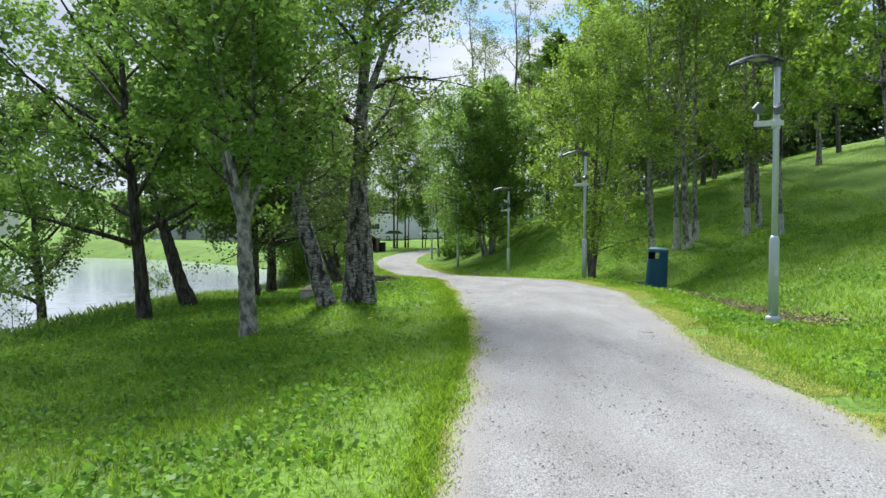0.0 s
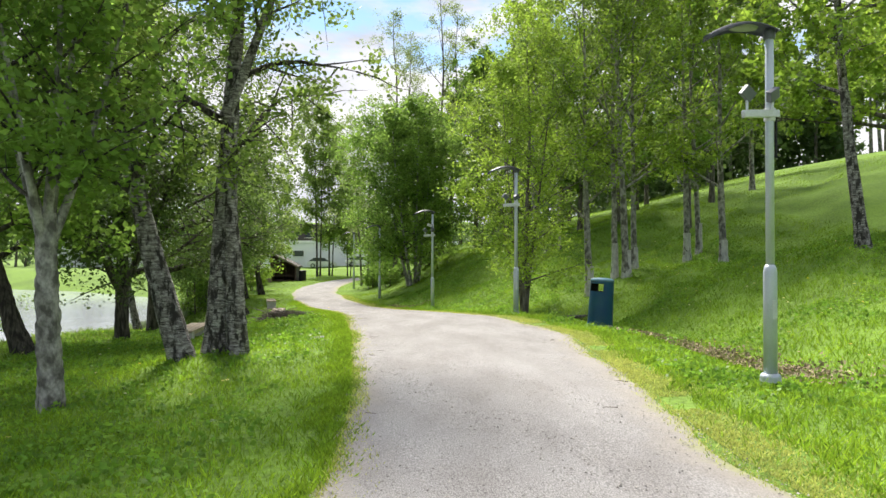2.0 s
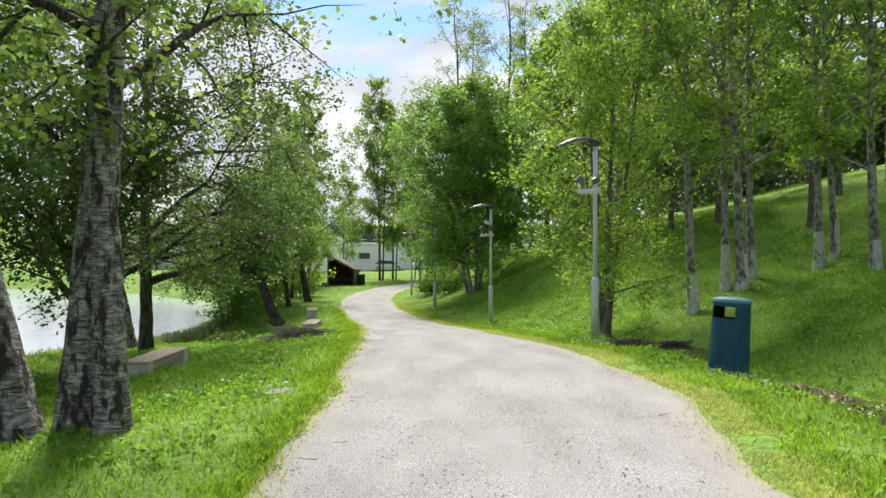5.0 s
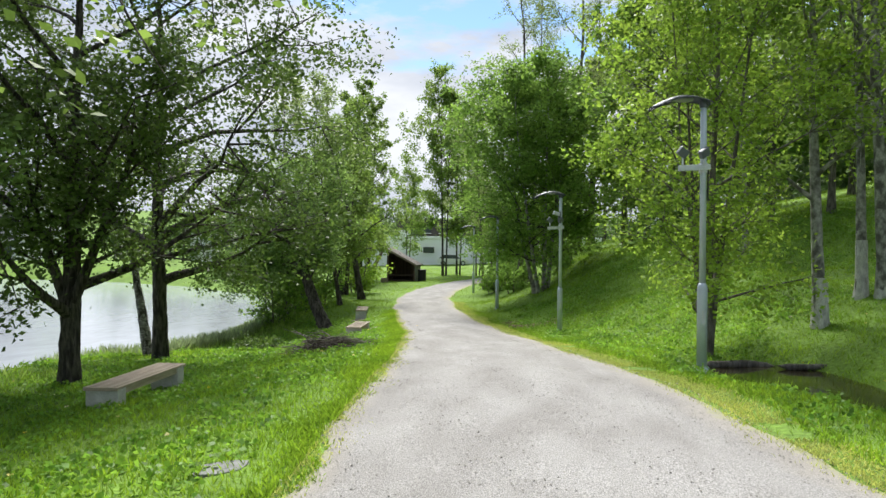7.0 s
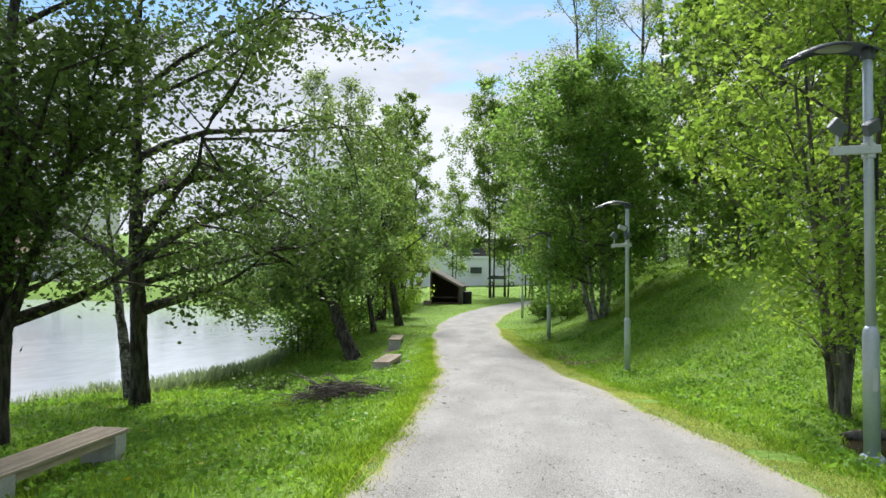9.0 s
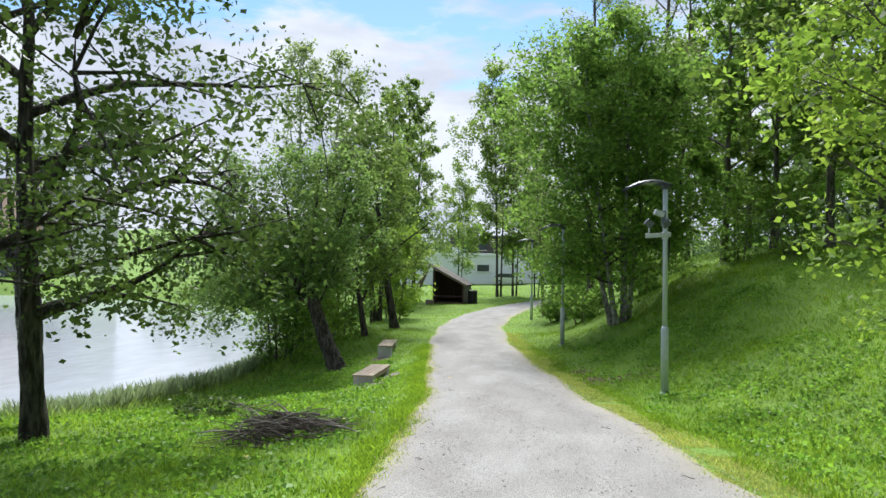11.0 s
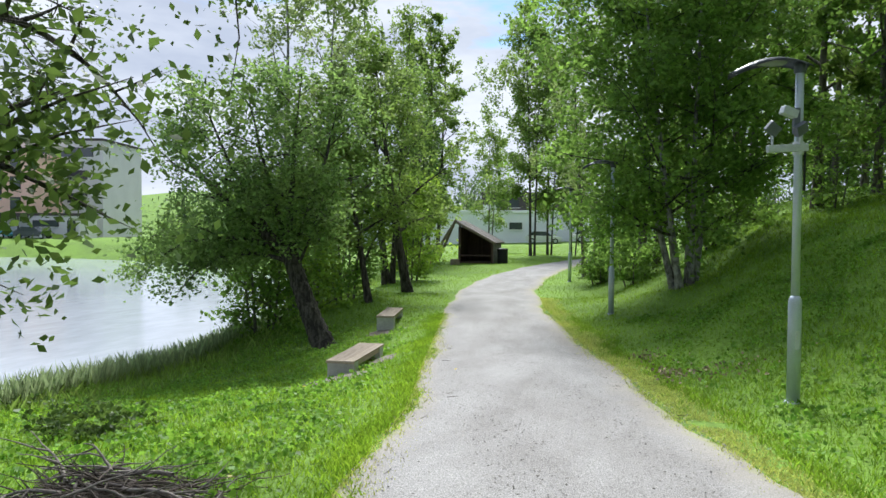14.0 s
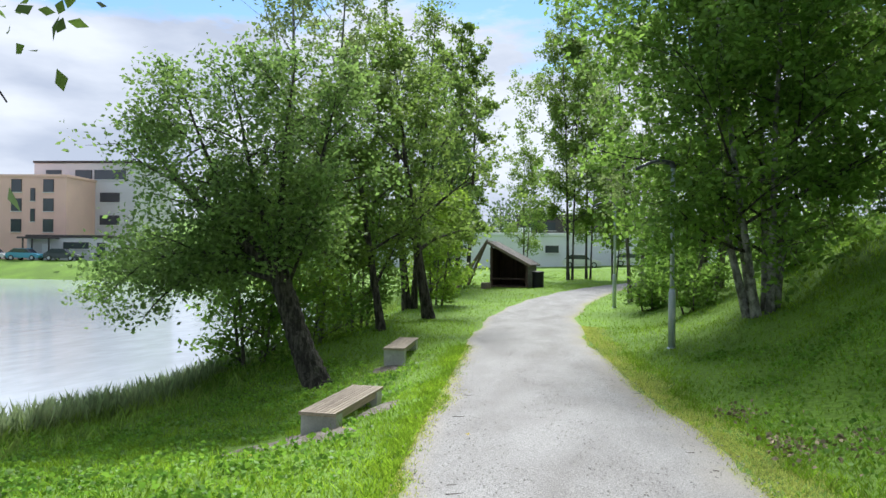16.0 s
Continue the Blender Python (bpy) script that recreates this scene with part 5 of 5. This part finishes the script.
def build_grass():
    x, y, rng = scatter(700000, 7, -13.5, 18.0, 1.0, 46.0)
    d = off_path(x, y)
    xl, xr, _ = path_edges(y)
    inset = np.where((xl + xr) / 2 > x, x - xl, xr - x)
    ragged = (0.16 + 0.14 * np.sin(y * 2.1 + np.sin(y * 5.3)) + 0.09 * np.sin(y * 9.7)) * (0.25 + 1.0 * rng.random(len(x)))
    fringe = (inset > 0) & (inset < ragged) & (rng.random(len(x)) < 0.5)
    moss = (x > xr) & (x - xr < 0.42 + 0.22 * np.sin(y * 1.3) * np.sin(y * 0.41 + 2)) & (rng.random(len(x)) < 0.85)
    keep = ((d > -0.02) | fringe) & ~moss & ~bare(x, y) & (rng.random(len(x)) < np.clip(1.15 - d / 7.0, 0.16, 1.0) * np.where(y > 34, 0.5, 1.0)) & (lake_distance(x, y) > 0.8)
    x, y, d = x[keep], y[keep], d[keep]
    patch = 0.5 + 0.5 * np.sin(x * 0.9 + 2 * np.sin(y * 0.5)) * np.sin(y * 0.8 + x * 0.3)
    v, f = blades(x, y, rng, 0.032 + 0.035 * patch + 0.03 * np.clip(d / 4, 0, 1), 0.0045 + 0.0035 * np.clip(d / 6, 0, 1), 0.9)
    stuff("grass", "bright green short grass on the verges", "grass", v, f, M_BLADE)
    x, y, rng = scatter(125000, 8, -14, 30, 34, 100)
    keep = (off_path(x, y) > 0.0) & (lake_distance(x, y) > 0.5)
    v, f = blades(x[keep], y[keep], rng, 0.075, 0.014, 0.9, 0.0, True)
    stuff("far_grass", "green meadow grass further along the path", "grass", v, f, M_BLADE)
    # ragged fringe where the turf meets the gravel
    rng = np.random.default_rng(14)
    n = 60000
    y = 1 + 40 * rng.random(n)
    xl, xr, _ = path_edges(y)
    wob = 0.10 * np.sin(y * 1.7 + np.sin(y * 4.1)) + 0.07 * np.sin(y * 6.3 + 1) + 0.04 * np.sin(y * 13.1)
    x = np.where(rng.random(n) < 0.72, xl + wob - 0.02 - np.abs(rng.normal(size=n)) * 0.22 + 0.14 * rng.random(n), xr + wob + 0.50 + np.abs(rng.normal(size=n)) * 0.22 - 0.14 * rng.random(n))
    v, f = blades(x, y, rng, 0.035 + 0.03 * rng.random(n), 0.0055, 1.0, 0.006)
    stuff("verge_grass", "ragged green grass creeping over the gravel's edge", "grass", v, f, M_BLADE)
    # single tufts creeping into the gravel
    n = 15000
    y = 1 + 40 * rng.random(n)
    xl, xr, z = path_edges(y)
    into = 0.42 * rng.random(n) ** 2.2 * (0.4 + 0.6 * np.sin(y * 0.9 + 2 * np.sin(y * 0.31)) ** 2)
    x = np.where(rng.random(n) < 0.6, xl + into, xr - into)
    v, f = blades(x, y, rng, 0.028, 0.006, 1.2, 0.05, True)
    stuff("path_edge_tufts", "short thin grass growing in the gravel's edge", "grass", v, f, M_BLADE_MOSS)
    # long grass along the lake
    x, y, rng = scatter(90000, 9, -14, -4, 4, 60)
    d = lake_distance(x, y)
    keep = (d > 0.2) & (rng.random(len(x)) < np.clip(1.2 - d / np.where(y < 24, 5.0, 2.2), 0.0, 1.0))
    v, f = blades(x[keep], y[keep], rng, 0.24, 0.008, 0.7)
    stuff("long_grass", "tall uncut grass along the lake shore", "grass", v, f, M_BLADE_LONG)
    # reeds
    x, y, rng = scatter(70000, 10, -14, -8, 22, 52)
    d = lake_distance(x, y)
    keep = (d > -0.8) & (d < 0.9) & (np.sin(y * 1.1) + np.sin(y * 0.37 + 1) > -0.9)
    v, f = blades(x[keep], y[keep], rng, 0.42, 0.007, 0.4, 0.05)
    stuff("reeds", "green reeds standing in the shallow water", "reeds", v, f, M_REED)
    # mossy verge on the hill side of the path
    rng = np.random.default_rng(12)
    n = 130000
    y = 1 + 45 * rng.random(n) ** 1.2
    xr = path_edges(y)[1]
    x = xr + 0.06 + 0.30 * rng.normal(size=n) + 0.12 * np.sin(y * 1.9) * np.sin(y * 0.7)
    keep = (np.sin(y * 0.8) * np.sin(y * 2.3 + 1) > -0.75)
    v, f = blades(x[keep], y[keep], rng, 0.024, 0.007, 1.4, 0.012, True)
    stuff("mossy_verge", "yellow-green moss and short grass along the path's edge", "moss", v, f, M_BLADE_MOSS)
    # uneven tufts over the lawn and the hillside
    rng = np.random.default_rng(15)
    n = 7000
    cx, cy = np.concatenate([-11.5 + 12 * rng.random(n), 3.2 + 15 * rng.random(2 * n)]), np.concatenate([3 + 34 * rng.random(n), 5 + 41 * rng.random(2 * n)])
    keep = (off_path(cx, cy) > 0.5) & (lake_distance(cx, cy) > 0.8) & ~bare(cx, cy)
    cx, cy = cx[keep], cy[keep]
    tall = 0.05 + 0.10 * rng.random(len(cx)) ** 1.5
    m = 190000
    per = rng.integers(0, len(cx), m)
    v, f = blades(cx[per] + rng.normal(size=m) * 0.075, cy[per] + rng.normal(size=m) * 0.075, rng, tall[per], 0.008, 1.1, 0.0, True)
    stuff("grass_tufts", "uneven tufts of longer green grass", "grass", v, f, M_BLADE)
    # broad-leaved weeds
    rng = np.random.default_rng(13)
    n = 3400
    cx, cy = np.concatenate([-11.5 + 11 * rng.random(n), 1.5 + 13.5 * rng.random(n)]), 2 + 38 * rng.random(2 * n)
    patchy = np.sin(cx * 0.7 + 1.5 * np.sin(cy * 0.45)) * np.sin(cy * 0.55 + 0.8) + 0.25 * rng.normal(size=2 * n)
    keep = (off_path(cx, cy) > 0.7) & (lake_distance(cx, cy) > 0.8) & ~bare(cx, cy) & np.where(cx < 0, patchy > -0.6, patchy > -0.15)
    cx, cy = cx[keep], cy[keep]
    tall = 0.04 + 0.13 * rng.random(len(cx)) ** 2
    m = 115000
    per = rng.integers(0, len(cx), m)
    px, py = cx[per] + rng.normal(size=m) * 0.15, cy[per] + rng.normal(size=m) * 0.15
    clear = ~bare(px, py)
    px, py, per, m = px[clear], py[clear], per[clear], int(clear.sum())
    dome = np.exp(-((px - cx[per]) ** 2 + (py - cy[per]) ** 2) / 0.06)
    c = np.stack([px, py, height(px, py) + 0.03 + tall[per] * dome * (0.5 + 0.5 * rng.random(m))], axis=1)
    v, f = leaf_cloud(c, 0.062, rng, 0.05, 1.35)
    stuff("weeds", "low broad-leaved weeds in the grass", "weeds", v, f, M_WEED)


build_grass()


def build_gravel():
    rng = np.random.default_rng(21)
    n = 48000
    y = 0.5 + 41 * rng.random(n)
    xl, xr, z = path_edges(y)
    s = rng.beta(0.85, 0.85, n)
    x = xl + (xr - xl) * s + rng.normal(size=n) * 0.05
    edge = np.minimum(s, 1 - s)
    zz = z + 0.015 + 0.05 * np.clip(edge / 0.5, 0, 1)
    r = 0.0035 + 0.009 * rng.random(n) ** 3
    dirs = np.array([(1, 0, 0), (0, 1, 0), (-1, 0, 0), (0, -1, 0), (0, 0, 0.7), (0, 0, -0.5)])
    v = np.stack([x, y, zz], axis=1)[:, None, :] + dirs[None] * r[:, None, None] * (0.7 + 0.6 * rng.random((n, 6, 1)))
    tri = np.array([(0, 1, 4), (1, 2, 4), (2, 3, 4), (3, 0, 4)])
    f = (np.arange(n)[:, None, None] * 6 + tri[None]).reshape(-1, 3)
    stuff("pebbles", "loose grey pebbles scattered on the gravel", "pebbles", v.reshape(-1, 3), f, M_PEBBLE)


build_gravel()


def build_litter():
    rng = np.random.default_rng(22)
    pts = []
    for cx, cy, sx, sy, n in ((6.3, 16.4, 0.30, 0.6, 1200), (6.5, 14.2, 0.30, 0.8, 1500), (6.5, 12.3, 0.3, 0.6, 800), (2.4, 33.4, 0.4, 0.35, 150), (1.75, 33.2, 0.15, 0.3, 110), (1.5, 35.0, 0.12, 0.25, 80)):
        px, py = cx + rng.normal(size=n) * sx, cy + rng.normal(size=n) * sy
        pts.append(np.stack([px, py, height(px, py) + 0.07 + 0.02 * rng.random(n)], axis=1))
    v, f = leaf_cloud(np.concatenate(pts), 0.052, rng, 0.0, 1.4)
    stuff("leaf_litter", "brown dead leaves lying in the shallow ditch", "dead leaves", v, f, M_LITTER)


build_litter()


def build_brushwood(x, y):
    rng = np.random.default_rng(23)
    tb = Tubes()
    def lie(px, py):
        return ground_z(x + px, y + py) + 0.03 + 0.32 * rng.random() ** 0.7 * math.exp(-(2.2 * px * px + 3 * py * py))
    # fine dark brush underneath
    for k in range(430):
        px, py = rng.normal() * 0.36, rng.normal() * 0.34
        a = rng.normal() * 0.7 + 3.14 * (k % 2)
        line = bend((px, py, lie(px, py)), (math.cos(a), math.sin(a), rng.normal() * 0.10), 0.2 + 0.4 * rng.random(), 5, rng, 0.12, -0.01)
        tb.add(line, np.linspace(0.005 + 0.007 * rng.random() ** 2, 0.003, 6), 4)
    # longer bleached branches on top, forked
    pale = Tubes()
    for k in range(34):
        px, py = -0.15 + rng.normal() * 0.30, rng.normal() * 0.28
        a = rng.normal() * 0.5 + 3.14 * (k % 3 == 0)
        line = bend((px, py, lie(px, py) + 0.06), (math.cos(a), math.sin(a), 0.10 * rng.normal() + 0.08), 0.45 + 0.5 * rng.random(), 8, rng, 0.10, -0.03)
        r = 0.009 + 0.010 * rng.random()
        pale.add(line, np.linspace(r, 0.004, 9), 6)
        for q in (3, 5):
            fork = bend(line[q], (math.cos(a + 0.8), math.sin(a + 0.8), 0.25 * rng.normal()), 0.25 + 0.2 * rng.random(), 4, rng, 0.15, -0.01)
            pale.add(fork, np.linspace(r * 0.6, 0.003, 5), 5)
    # dark forked ends standing out of the heap
    for k in range(15):
        px = -0.8 + 0.8 * rng.random()
        line = bend((px, 0.25 + 0.2 * rng.normal(), ground_z(x + px, y + 0.2) + 0.04), (-0.6 + rng.normal() * 0.8, 0.3 * rng.normal(), 0.75), 0.35 + 0.35 * rng.random(), 7, rng, 0.22, -0.02)
        tb.add(line, np.linspace(0.012, 0.003, 8), 5)
        for q in (3, 5):
            fork = bend(line[q], (rng.normal(), rng.normal() * 0.5, 0.5), 0.18, 4, rng, 0.2, 0.0)
            tb.add(fork, np.linspace(0.006, 0.002, 5), 4)
    top = new("brushwood_pile", tb.mesh("brushwood_pile", M_TWIG))
    top.matrix_world = pose(x, y, 0)
    tagged(top, "low heap of cut grey-brown twigs and branches on the grass", "brushwood", kind="stuff")
    child(new("bleached_branches", pale.mesh("bleached_branches", M_TWIG_PALE)), top, "longer bleached grey branches")


build_brushwood(-2.48, 26.6)


def build_small_bits():
    rng = np.random.default_rng(24)
    n = 170
    x, y = np.concatenate([6.5 + 8 * rng.random(n), -8 + 7 * rng.random(60)]), np.concatenate([8 + 26 * rng.random(n), 6 + 28 * rng.random(60)])
    per = rng.integers(0, len(x), 2400)
    c = np.stack([x[per], y[per], height(x[per], y[per]) + 0.10], axis=1) + rng.normal(size=(2400, 3)) * np.array([0.012, 0.012, 0.004])
    v, f = leaf_cloud(c, 0.018, rng, 0.0, 1.3)
    stuff("wildflowers", "tiny yellow and white flowers dotted in the grass", "flowers", v, f, M_DANDELION)
    tb = Tubes()
    for k in range(46):
        yy = 9 + 28 * rng.random()
        xl, xr, z = (float(a) for a in path_edges(yy))
        side = rng.random() < 0.7
        xx = xl + 0.5 * rng.random() if side else xr - 0.6 * rng.random()
        a = rng.random() * 6.28
        line = bend((xx, yy, z + 0.035), (math.cos(a), math.sin(a), 0.0), 0.05 + 0.13 * rng.random(), 4, rng, 0.12, 0.0)
        line[:, 2] = z + 0.035
        tb.add(line, np.linspace(0.0035, 0.0015, 5), 4)
    tagged(new("fallen_twigs", tb.mesh("fallen_twigs", M_TWIG)), "thin dry twigs lying on the gravel", "twigs", kind="stuff")


build_small_bits()
